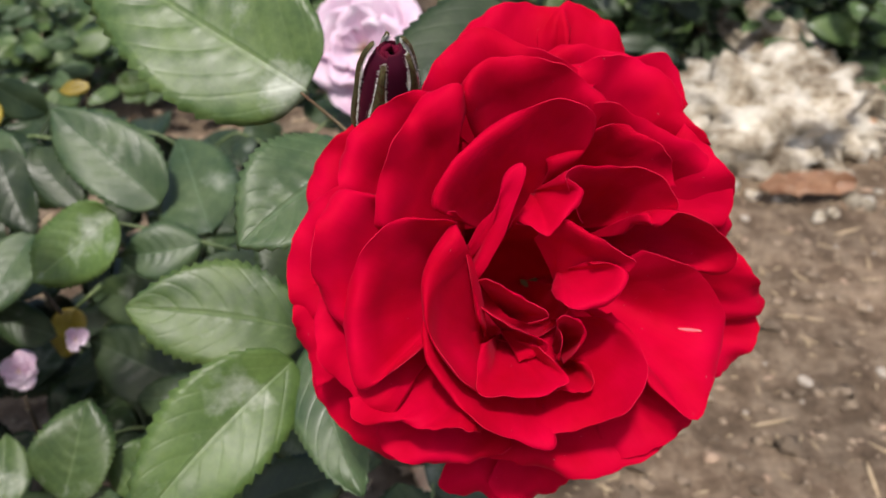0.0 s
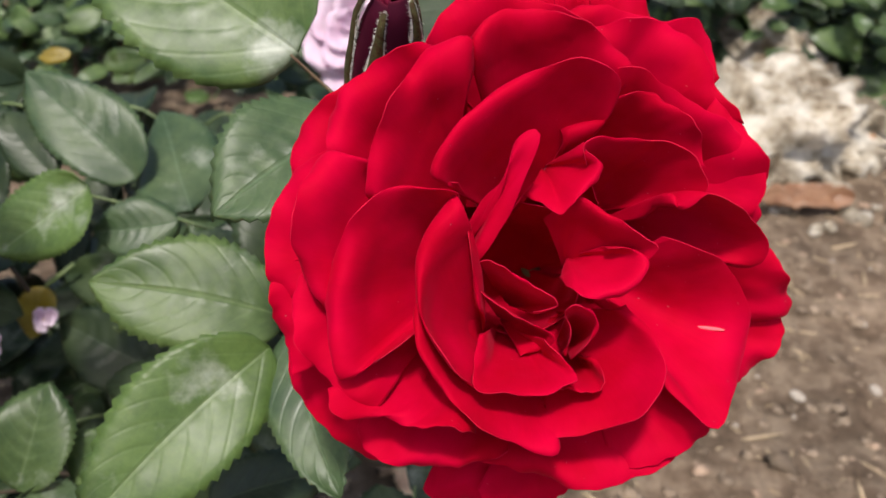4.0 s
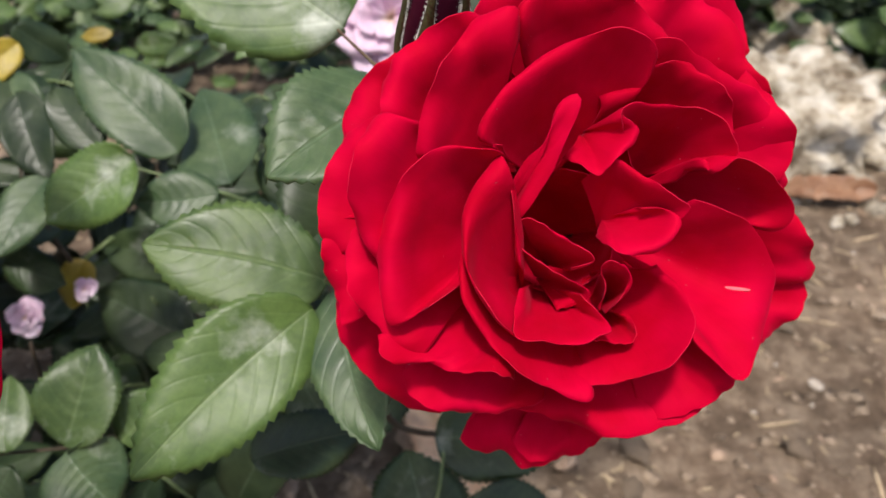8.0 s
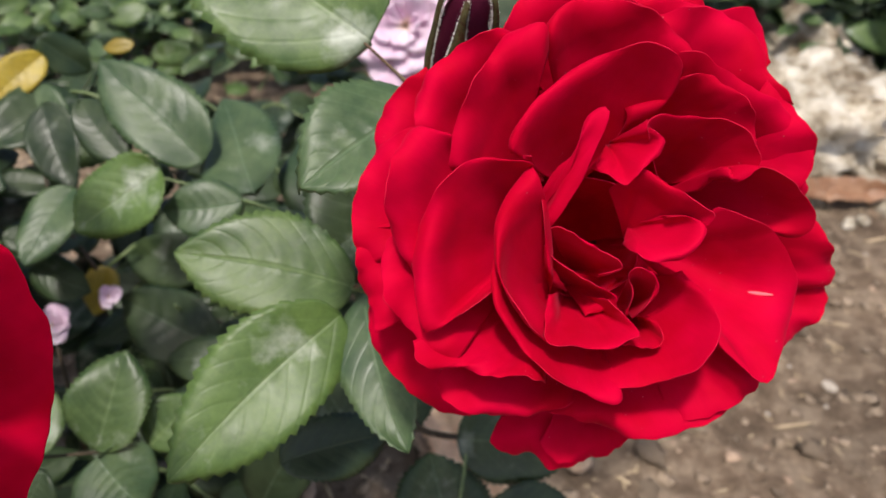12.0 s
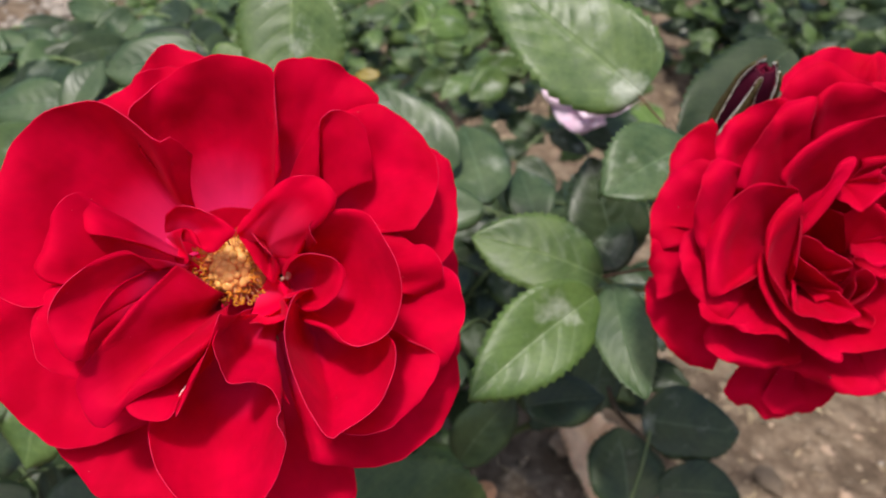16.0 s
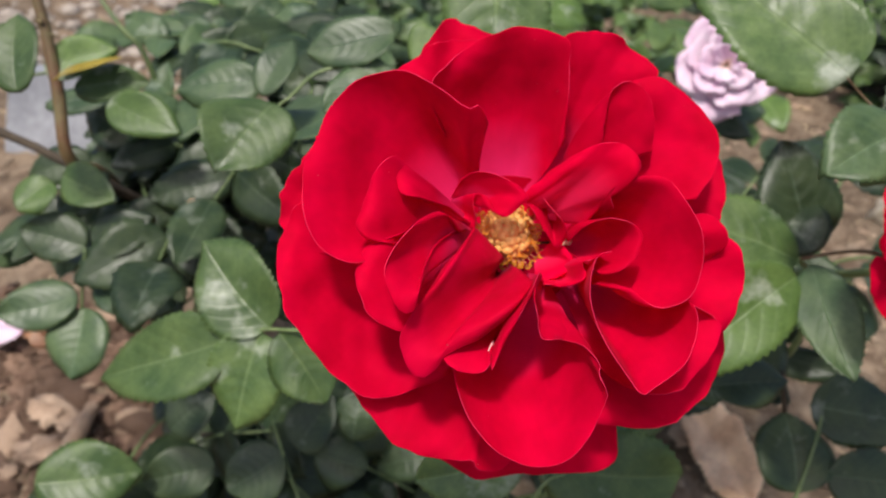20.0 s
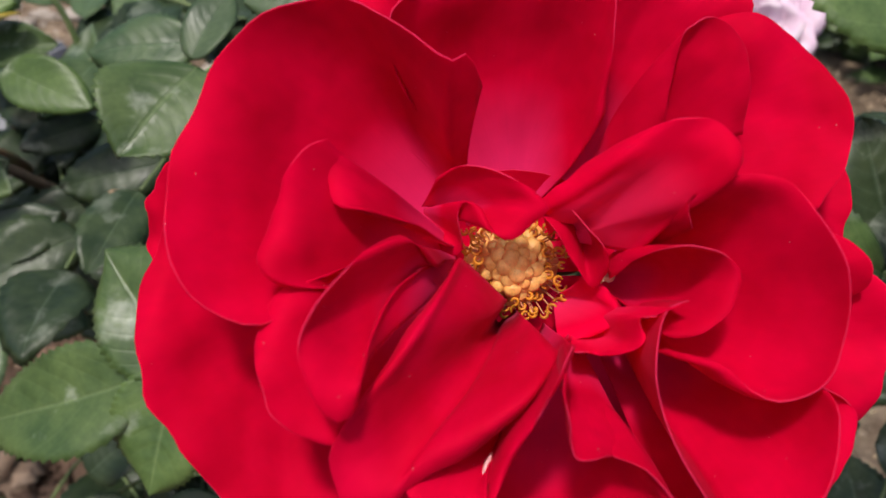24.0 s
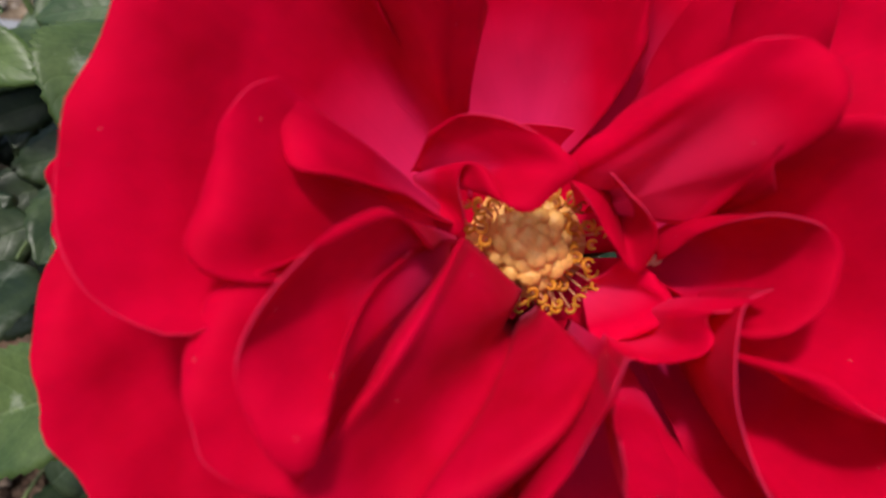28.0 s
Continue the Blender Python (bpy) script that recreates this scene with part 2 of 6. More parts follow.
WHITE_SCAR = plain("dry_petal_scar", [(0.3, (0.82, 0.30, 0.34)), (0.7, (0.88, 0.52, 0.54))], 300, 0.7, 0.2, 0.0002)
TAN = plain("withered_anther", [(0.3, (0.55, 0.30, 0.22)), (0.7, (0.78, 0.55, 0.42))], 400, 0.6, 0.3, 0.0002)


# ---- building blocks ----
def link_mesh(name, verts, faces, mat, parent=None, uvs=None, smooth=True, label=""):
    me = bpy.data.meshes.new(name)
    me.from_pydata(np.asarray(verts, dtype=float).tolist(), [], faces)
    if uvs is not None:
        layer = me.uv_layers.new(name="UVMap")
        order = np.empty(len(me.loops), dtype=np.int32)
        me.loops.foreach_get("vertex_index", order)
        layer.data.foreach_set("uv", np.asarray(uvs, dtype=np.float32)[order].ravel())
    me.materials.append(mat)
    if smooth:
        me.polygons.foreach_set("use_smooth", [True] * len(me.polygons))
    me.update()
    ob = new(name, me)
    if parent is not None:
        ob.parent = parent
    if label:
        tagged(ob, label)
    return ob


def shell(grid, thick):
    """Verts, faces and uvs of a closed thin sheet from a grid of points [rows][cols] of numpy vectors."""
    g = np.array(grid, dtype=float)
    r, c = g.shape[:2]
    dv, du = np.gradient(g, axis=0), np.gradient(g, axis=1)
    n = np.cross(du, dv)
    n /= np.maximum(np.linalg.norm(n, axis=2, keepdims=True), 1e-12)
    verts = np.concatenate([(g + n * thick / 2).reshape(-1, 3), (g - n * thick / 2).reshape(-1, 3)])
    uv = [(j / (c - 1), i / (r - 1)) for i in range(r) for j in range(c)] * 2
    k, faces = r * c, []
    for i in range(r - 1):
        for j in range(c - 1):
            a = i * c + j
            faces.append((a, a + 1, a + c + 1, a + c))
            faces.append((k + a, k + a + c, k + a + c + 1, k + a + 1))
    rim = [(0, j) for j in range(c)] + [(i, c - 1) for i in range(1, r)] + [(r - 1, j) for j in range(c - 2, -1, -1)] + [(i, 0) for i in range(r - 2, 0, -1)]
    ids = [i * c + j for i, j in rim]
    for a, b in zip(ids, ids[1:] + ids[:1]):
        faces.append((b, a, k + a, k + b))
    return verts, faces, uv


def vec(p):
    return np.array(p, dtype=float)


def unit(v):
    return v / max(np.linalg.norm(v), 1e-12)


MM = 0.001


def petal(parent, base, rim, rise=1.2, roll=1.2, belly=1.5, wave=0.5, mat=None, thick=0.22, rows=24, cols=44, crumple=1.0, claw=0.06):
    """A petal in millimetres of the flower's frame (z out of the flower): it fans out from base to a rim that is a smooth
    line through a few points. rise over 1 makes a bowl, under 1 an arch; belly sinks its middle; roll bends the rim back."""
    b, key, roll = vec(base), [vec(p) for p in rim], roll * 1.6
    rnd = random.Random(round(sum(abs(x) for p in rim for x in p) * 10))
    if np.allclose(key[0], key[-1]):
        claw = 0.0
    ph = [rnd.uniform(0, 6.28) for _ in range(5)]
    line = []
    for i in range(len(key) - 1):
        p0, p1, p2, p3 = key[max(i - 1, 0)], key[i], key[i + 1], key[min(i + 2, len(key) - 1)]
        for k in range(12):
            s = k / 12
            line.append(0.5 * (2 * p1 + (p2 - p0) * s + (2 * p0 - 5 * p1 + 4 * p2 - p3) * s * s + (3 * p1 - p0 - 3 * p2 + p3) * s ** 3))
    line = np.array(line + [key[-1]])
    run = np.r_[0, np.cumsum(np.linalg.norm(np.diff(line, axis=0), axis=1))]
    at = np.linspace(0, run[-1], cols)
    edge = np.stack([np.interp(at, run, line[:, k]) for k in range(3)], 1)
    size = np.linalg.norm(edge[cols // 2] - b)
    across = unit((edge[cols // 2] - b)[:2])
    grid = []
    for i in range(rows):
        q = i / (rows - 1)
        v = 1 - (1 - q) ** 1.6
        row = []
        for j in range(cols):
            s = 2 * j / (cols - 1) - 1
            e = edge[j]
            w = v + 0.16 * v * (1 - v) * (2 * v - 0.4)
            root = b + (e - b) * claw
            x, y = root[0] + (e[0] - root[0]) * w, root[1] + (e[1] - root[1]) * w
            sway = size * v * math.sin(math.pi * v) * (0.07 * math.sin(ph[4] + 1.3 * s) + 0.035 * math.sin(3.7 * s + ph[2] + 3 * v))
            x, y = x - across[1] * sway, y + across[0] * sway
            z = b[2] + (e[2] + 1.2 * roll - b[2]) * v ** rise
            z -= belly * math.sin(math.pi * v) * (1 - s * s)
            back = max(0.0, v - 0.66) / 0.34
            curl = roll * (1 + 0.7 * math.sin(4.3 * s + ph[3]) + 0.4 * math.sin(9.1 * s + ph[0]))
            z -= 2.6 * curl * back ** 2.4 - 1.4 * curl * back
            a = wave * v ** 3 * size / 26
            z += a * (0.8 * math.sin(3.1 * s + ph[0] + 2.2 * v) + 0.5 * math.sin(6.2 * s + ph[1] - 3 * v) + 0.22 * math.sin(13 * s + ph[2] + 4 * v))
            z += 0.04 * wave * math.sin(19 * s + ph[3]) * math.sin(math.pi * v)
            spot = Vector((x / 9 + ph[0], y / 9 + ph[1], ph[2]))
            z += wave * (0.55 + 0.5 * v) * crumple * (0.85 * noise.noise(spot) + 0.42 * noise.noise(spot * 2.3)) * min(1.0, 3 * v) * min(1.0, size / 16)
            k = 0.28 * wave * v ** 8
            out = unit(vec((e[0] - b[0], e[1] - b[1], 0)))
            d = k * (math.sin(17 * s + ph[4]) + 0.7 * math.sin(29 * s + ph[1]))
            row.append(vec((x + out[0] * d, y + out[1] * d, z)) * MM)
        grid.append(row)
    verts, faces, uv = shell(grid, thick * MM)
    return link_mesh("petal", verts, faces, mat, parent, uv)



def tube(name, pts, radii, mat, parent=None, sides=8, label="", bumpy=0.0):
    """A round, tapered stem through the points."""
    pts = [vec(p) for p in pts]
    if len(pts) > 2:
        fine, rad = [], []
        for i in range(len(pts) - 1):
            p0, p1, p2, p3 = pts[max(i - 1, 0)], pts[i], pts[i + 1], pts[min(i + 2, len(pts) - 1)]
            for k in range(5):
                s = k / 5
                fine.append(0.5 * (2 * p1 + (p2 - p0) * s + (2 * p0 - 5 * p1 + 4 * p2 - p3) * s * s + (3 * p1 - p0 - 3 * p2 + p3) * s ** 3))
                rad.append(radii[i] * (1 - s) + radii[i + 1] * s)
        pts, radii = fine + [pts[-1]], rad + [radii[-1]]
    verts, faces = [], []
    for i, p in enumerate(pts):
        d = unit(pts[min(i + 1, len(pts) - 1)] - pts[max(i - 1, 0)])
        x = unit(np.cross(d, (0.31, 0.2, 0.93)))
        y = np.cross(d, x)
        for k in range(sides):
            a = 2 * math.pi * k / sides
            rr = radii[i] * (1 + bumpy * math.sin(3 * a + i * 1.7))
            verts.append(p + (x * math.cos(a) + y * math.sin(a)) * rr)
    for i in range(len(pts) - 1):
        for k in range(sides):
            a, b = i * sides + k, i * sides + (k + 1) % sides
            faces.append((a, b, b + sides, a + sides))
    faces.append(tuple(range(sides - 1, -1, -1)))
    faces.append(tuple(range((len(pts) - 1) * sides, len(pts) * sides)))
    return link_mesh(name, verts, faces, mat, parent, label=label)


TO_LIGHT = unit(vec((0.0, -0.70, 0.72)))


def leaf_grid(base, tip, width, fold, sag, turn, rnd, teeth=True, rows=55, cols=13, broad=0.0, quilt=0.009):
    """Points of a saw-toothed, pointed oval leaf blade, in metres, quilted between its side veins. turn: degrees about its midrib."""
    b, t = vec(base), vec(tip)
    ax = t - b
    length = np.linalg.norm(ax)
    d = ax / length
    n = unit(TO_LIGHT - d * (TO_LIGHT @ d))
    s = np.cross(d, n)
    ph = [rnd.uniform(0, 6.28) for _ in range(4)]
    wob, broad, curl = rnd.uniform(0.6, 1.5), broad or rnd.uniform(0.66, 0.82), rnd.uniform(-0.05, 0.12)
    v, u = np.linspace(0, 1, rows)[:, None], np.linspace(-1, 1, cols)[None, :]
    e = np.abs(u)
    a = radians(turn) + 0.22 * np.sin(ph[2]) * (v - 0.3)
    nn = n * np.cos(a)[..., None] + s * np.sin(a)[..., None]
    ss = s * np.cos(a)[..., None] - n * np.sin(a)[..., None]
    w = width / 2 * np.maximum(np.sin(math.pi * v ** broad), 0.0) ** 0.62 + width * 0.006
    w = w * (1 - 0.34 * np.maximum(0.0, (v - 0.78) / 0.22) ** 1.4)
    x = u * w * (1 + 0.05 * np.sin(7 * v + ph[3] + np.sign(u)))
    ahead = 0.12 * length * e * (1 - v) * v
    if teeth:
        step = (np.arange(rows) % 3)[:, None]
        size = np.repeat([0.5 + 0.9 * rnd.random() for _ in range(rows // 3 + 1)], 3)[:rows, None]
        live = (v > 0.07) & (v < 0.98) & (e > 0.99)
        x = x + live * np.sign(u) * width * size * np.choose(step, [-0.016, 0.0, 0.018])
        ahead = ahead + live * length * np.choose(step, [0.003, 0.003, 0.009])
    rise = fold * e * w + 0.06 * width * wob * np.sin(6 * v + ph[1] + np.where(u < 0, 0, 1.5)) * e * e
    rise = rise + curl * width * e ** 3 * np.sin(3 * v + ph[3]) - 0.05 * width * np.maximum(0.0, e - 0.55) ** 2 * 4
    if rows > 20:
        rise = rise + quilt * width * np.cos(2 * math.pi * (v * 7.5 - 6 * (e / 2) ** 1.4)) * np.minimum(1.0, 5 * e) * (1 - 0.6 * e) * np.sin(math.pi * v) ** 0.5
    mid = b + (ax * v)[:, None, :] - (nn * (sag * length * (v - 0.35) ** 2)[..., None]) + s * (0.03 * length * np.sin(3 * v + ph[0]))[..., None]
    return mid + ss * x[..., None] + nn * rise[..., None] + d * ahead[..., None]


def leaflet(parent, base, tip, width, kind="g", fold=0.18, sag=0.15, turn=0.0, name="leaflet", broad=0.0, coarse=False, quilt=0.009):
    rnd = random.Random(round(sum(abs(x) for x in (*base, *tip)) * 1e5))
    rows, cols = (28, 7) if coarse else (55, 13)
    verts, faces, uv = shell(leaf_grid(base, tip, width, fold, sag, turn, rnd, True, rows, cols, broad, quilt), 0.0004)
    return link_mesh(name, verts, faces, LEAF[kind], parent, uv)


def empty(name, m, label, category, group=""):
    ob = tagged(new(name), label, category, group)
    ob.matrix_world = m
    ob.empty_display_size = 0.02
    return ob

# ---- the full double red rose ----
rose = empty("red_rose", pose(0.0199, 0.1422, 0.4101, 55.39, -3.90, 1.26), "large full double red rose with velvety ruffled petals on its stem", "rose", "red roses")
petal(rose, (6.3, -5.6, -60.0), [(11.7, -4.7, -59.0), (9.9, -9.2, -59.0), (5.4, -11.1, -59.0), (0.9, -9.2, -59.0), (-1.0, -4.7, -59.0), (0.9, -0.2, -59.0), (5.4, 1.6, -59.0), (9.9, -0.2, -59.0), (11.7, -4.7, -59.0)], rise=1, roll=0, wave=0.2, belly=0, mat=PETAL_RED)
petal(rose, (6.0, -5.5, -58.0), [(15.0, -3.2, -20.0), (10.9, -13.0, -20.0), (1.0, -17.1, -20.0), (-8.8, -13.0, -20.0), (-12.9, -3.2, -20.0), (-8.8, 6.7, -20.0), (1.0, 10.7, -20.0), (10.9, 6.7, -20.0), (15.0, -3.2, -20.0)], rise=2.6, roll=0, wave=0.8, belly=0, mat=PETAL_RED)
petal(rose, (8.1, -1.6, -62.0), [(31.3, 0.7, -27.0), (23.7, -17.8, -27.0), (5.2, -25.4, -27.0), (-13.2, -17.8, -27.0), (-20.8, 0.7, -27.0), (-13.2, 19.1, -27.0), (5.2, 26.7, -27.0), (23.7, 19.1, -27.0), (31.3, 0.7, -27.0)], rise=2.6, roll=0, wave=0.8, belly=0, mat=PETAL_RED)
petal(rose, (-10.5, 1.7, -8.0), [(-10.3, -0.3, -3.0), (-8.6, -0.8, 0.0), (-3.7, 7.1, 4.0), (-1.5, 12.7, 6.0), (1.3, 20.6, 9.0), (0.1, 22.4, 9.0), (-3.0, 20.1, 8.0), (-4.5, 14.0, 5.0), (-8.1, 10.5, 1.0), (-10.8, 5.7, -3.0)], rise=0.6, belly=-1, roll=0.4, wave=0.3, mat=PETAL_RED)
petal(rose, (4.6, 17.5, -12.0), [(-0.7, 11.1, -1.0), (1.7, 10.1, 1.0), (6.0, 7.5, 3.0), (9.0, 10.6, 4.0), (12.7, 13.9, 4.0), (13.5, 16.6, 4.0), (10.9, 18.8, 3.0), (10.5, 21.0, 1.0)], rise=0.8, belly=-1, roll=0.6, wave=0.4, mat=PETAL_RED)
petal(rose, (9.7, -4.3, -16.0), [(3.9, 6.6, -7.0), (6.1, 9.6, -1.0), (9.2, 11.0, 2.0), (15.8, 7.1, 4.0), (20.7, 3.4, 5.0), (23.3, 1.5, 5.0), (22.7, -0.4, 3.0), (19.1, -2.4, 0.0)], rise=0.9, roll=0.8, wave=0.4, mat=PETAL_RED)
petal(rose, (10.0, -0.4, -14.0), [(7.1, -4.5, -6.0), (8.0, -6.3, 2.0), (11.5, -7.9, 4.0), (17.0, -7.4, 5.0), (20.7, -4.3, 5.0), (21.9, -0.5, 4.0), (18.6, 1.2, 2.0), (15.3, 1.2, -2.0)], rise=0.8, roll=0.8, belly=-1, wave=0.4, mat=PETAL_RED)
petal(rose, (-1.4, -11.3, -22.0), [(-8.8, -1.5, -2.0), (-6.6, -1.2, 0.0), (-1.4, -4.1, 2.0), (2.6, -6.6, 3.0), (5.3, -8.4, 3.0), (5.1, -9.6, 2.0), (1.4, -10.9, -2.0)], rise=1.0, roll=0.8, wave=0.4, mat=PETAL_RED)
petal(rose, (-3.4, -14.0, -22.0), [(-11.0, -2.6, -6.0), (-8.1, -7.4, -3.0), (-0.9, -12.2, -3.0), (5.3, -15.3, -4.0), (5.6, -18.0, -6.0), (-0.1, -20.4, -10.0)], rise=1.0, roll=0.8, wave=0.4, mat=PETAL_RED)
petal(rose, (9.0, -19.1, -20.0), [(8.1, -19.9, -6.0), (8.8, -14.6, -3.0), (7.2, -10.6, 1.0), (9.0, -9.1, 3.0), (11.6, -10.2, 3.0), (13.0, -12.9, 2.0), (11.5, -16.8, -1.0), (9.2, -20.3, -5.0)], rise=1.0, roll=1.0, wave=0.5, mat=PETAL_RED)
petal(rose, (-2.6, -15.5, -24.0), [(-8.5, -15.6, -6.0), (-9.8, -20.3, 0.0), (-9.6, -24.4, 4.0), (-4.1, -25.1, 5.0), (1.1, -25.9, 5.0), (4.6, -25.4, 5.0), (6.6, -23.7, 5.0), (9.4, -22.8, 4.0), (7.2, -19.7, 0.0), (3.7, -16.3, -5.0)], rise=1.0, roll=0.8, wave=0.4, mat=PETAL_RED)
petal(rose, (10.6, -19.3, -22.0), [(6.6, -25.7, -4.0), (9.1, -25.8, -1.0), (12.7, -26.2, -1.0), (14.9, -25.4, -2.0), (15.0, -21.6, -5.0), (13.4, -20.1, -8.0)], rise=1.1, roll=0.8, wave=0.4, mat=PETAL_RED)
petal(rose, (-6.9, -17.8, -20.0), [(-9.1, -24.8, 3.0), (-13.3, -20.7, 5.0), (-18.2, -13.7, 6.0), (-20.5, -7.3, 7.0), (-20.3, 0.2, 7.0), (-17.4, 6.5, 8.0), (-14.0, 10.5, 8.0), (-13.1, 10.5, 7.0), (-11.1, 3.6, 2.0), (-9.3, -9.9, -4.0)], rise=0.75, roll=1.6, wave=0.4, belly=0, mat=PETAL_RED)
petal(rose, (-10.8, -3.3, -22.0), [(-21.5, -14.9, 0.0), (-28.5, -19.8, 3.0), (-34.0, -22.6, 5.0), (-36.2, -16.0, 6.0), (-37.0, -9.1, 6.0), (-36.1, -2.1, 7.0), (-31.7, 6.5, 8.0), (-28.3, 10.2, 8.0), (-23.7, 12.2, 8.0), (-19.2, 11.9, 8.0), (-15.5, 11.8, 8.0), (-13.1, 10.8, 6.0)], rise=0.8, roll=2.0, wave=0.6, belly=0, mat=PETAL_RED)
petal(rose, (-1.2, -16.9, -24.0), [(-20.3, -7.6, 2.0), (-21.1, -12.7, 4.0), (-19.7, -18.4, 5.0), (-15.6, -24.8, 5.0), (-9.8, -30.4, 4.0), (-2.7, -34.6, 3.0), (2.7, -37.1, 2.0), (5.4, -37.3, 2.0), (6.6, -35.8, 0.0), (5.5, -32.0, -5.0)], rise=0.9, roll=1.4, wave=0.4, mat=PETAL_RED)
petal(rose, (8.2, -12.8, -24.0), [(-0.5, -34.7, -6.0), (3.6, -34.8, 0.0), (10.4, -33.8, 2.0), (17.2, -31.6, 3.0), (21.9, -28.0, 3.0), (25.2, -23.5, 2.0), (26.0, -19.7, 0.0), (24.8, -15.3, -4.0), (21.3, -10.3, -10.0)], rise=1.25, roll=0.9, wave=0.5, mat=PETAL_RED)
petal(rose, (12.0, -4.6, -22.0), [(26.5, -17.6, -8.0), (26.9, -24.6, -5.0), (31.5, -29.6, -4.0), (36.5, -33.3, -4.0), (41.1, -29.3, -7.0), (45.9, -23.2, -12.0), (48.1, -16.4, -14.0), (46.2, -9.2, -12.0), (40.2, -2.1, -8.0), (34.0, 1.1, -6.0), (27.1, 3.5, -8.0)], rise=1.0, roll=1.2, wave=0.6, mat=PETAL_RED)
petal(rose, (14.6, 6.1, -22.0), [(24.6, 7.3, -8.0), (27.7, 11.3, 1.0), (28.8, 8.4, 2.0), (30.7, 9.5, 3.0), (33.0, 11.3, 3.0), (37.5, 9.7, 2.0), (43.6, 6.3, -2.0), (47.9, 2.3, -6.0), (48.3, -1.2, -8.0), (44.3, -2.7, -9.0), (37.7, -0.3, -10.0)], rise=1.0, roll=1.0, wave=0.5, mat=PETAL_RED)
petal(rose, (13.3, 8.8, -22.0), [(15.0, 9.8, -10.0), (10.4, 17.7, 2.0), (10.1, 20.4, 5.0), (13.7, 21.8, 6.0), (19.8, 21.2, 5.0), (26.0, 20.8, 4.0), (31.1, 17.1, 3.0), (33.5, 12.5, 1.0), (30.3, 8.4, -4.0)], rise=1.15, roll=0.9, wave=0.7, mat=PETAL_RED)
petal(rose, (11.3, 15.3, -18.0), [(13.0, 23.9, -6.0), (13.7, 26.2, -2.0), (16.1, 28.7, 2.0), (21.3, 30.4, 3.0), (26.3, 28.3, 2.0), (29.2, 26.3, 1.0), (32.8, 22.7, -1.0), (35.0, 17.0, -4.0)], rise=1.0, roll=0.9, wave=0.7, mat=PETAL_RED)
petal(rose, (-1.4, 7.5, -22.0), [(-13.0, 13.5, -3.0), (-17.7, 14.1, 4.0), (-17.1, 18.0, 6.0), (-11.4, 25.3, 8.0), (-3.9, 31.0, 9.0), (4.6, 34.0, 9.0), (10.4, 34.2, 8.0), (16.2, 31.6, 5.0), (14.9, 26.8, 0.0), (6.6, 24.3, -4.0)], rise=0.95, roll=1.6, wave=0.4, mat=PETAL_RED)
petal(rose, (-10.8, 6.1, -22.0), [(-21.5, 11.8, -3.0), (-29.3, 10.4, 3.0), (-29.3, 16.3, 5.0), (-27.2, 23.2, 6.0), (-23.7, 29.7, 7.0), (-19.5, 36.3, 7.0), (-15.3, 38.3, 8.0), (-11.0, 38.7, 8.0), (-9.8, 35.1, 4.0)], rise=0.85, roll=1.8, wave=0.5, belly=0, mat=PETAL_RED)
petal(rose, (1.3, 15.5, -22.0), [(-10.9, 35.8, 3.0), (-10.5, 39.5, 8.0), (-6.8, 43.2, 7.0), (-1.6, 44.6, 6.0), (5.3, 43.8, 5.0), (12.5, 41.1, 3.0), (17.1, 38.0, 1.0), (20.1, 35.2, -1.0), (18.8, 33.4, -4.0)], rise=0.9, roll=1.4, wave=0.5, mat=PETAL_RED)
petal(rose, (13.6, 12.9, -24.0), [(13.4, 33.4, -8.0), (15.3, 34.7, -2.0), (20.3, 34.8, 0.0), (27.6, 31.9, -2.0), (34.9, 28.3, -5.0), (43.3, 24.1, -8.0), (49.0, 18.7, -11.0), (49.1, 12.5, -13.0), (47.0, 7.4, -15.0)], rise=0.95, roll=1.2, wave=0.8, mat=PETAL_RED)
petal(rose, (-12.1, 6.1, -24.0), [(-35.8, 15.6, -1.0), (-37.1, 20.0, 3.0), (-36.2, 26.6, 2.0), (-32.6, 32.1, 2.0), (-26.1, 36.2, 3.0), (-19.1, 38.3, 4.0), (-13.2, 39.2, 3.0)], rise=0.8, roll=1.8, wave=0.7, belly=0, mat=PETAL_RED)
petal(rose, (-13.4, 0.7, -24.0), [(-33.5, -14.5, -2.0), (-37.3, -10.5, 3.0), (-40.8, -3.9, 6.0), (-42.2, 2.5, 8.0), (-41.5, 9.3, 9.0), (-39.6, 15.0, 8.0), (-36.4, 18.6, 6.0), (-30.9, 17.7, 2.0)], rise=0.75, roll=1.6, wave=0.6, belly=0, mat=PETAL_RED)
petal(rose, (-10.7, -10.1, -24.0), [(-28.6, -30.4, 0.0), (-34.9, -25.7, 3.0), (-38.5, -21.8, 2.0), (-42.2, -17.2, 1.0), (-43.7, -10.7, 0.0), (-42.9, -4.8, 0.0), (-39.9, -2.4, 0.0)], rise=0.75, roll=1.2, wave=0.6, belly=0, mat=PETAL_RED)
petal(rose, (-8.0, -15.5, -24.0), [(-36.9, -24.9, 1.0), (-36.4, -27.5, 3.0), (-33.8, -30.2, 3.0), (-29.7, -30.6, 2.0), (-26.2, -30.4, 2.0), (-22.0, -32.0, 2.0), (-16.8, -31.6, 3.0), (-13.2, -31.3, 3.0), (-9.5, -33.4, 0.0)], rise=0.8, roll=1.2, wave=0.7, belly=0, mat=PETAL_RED)
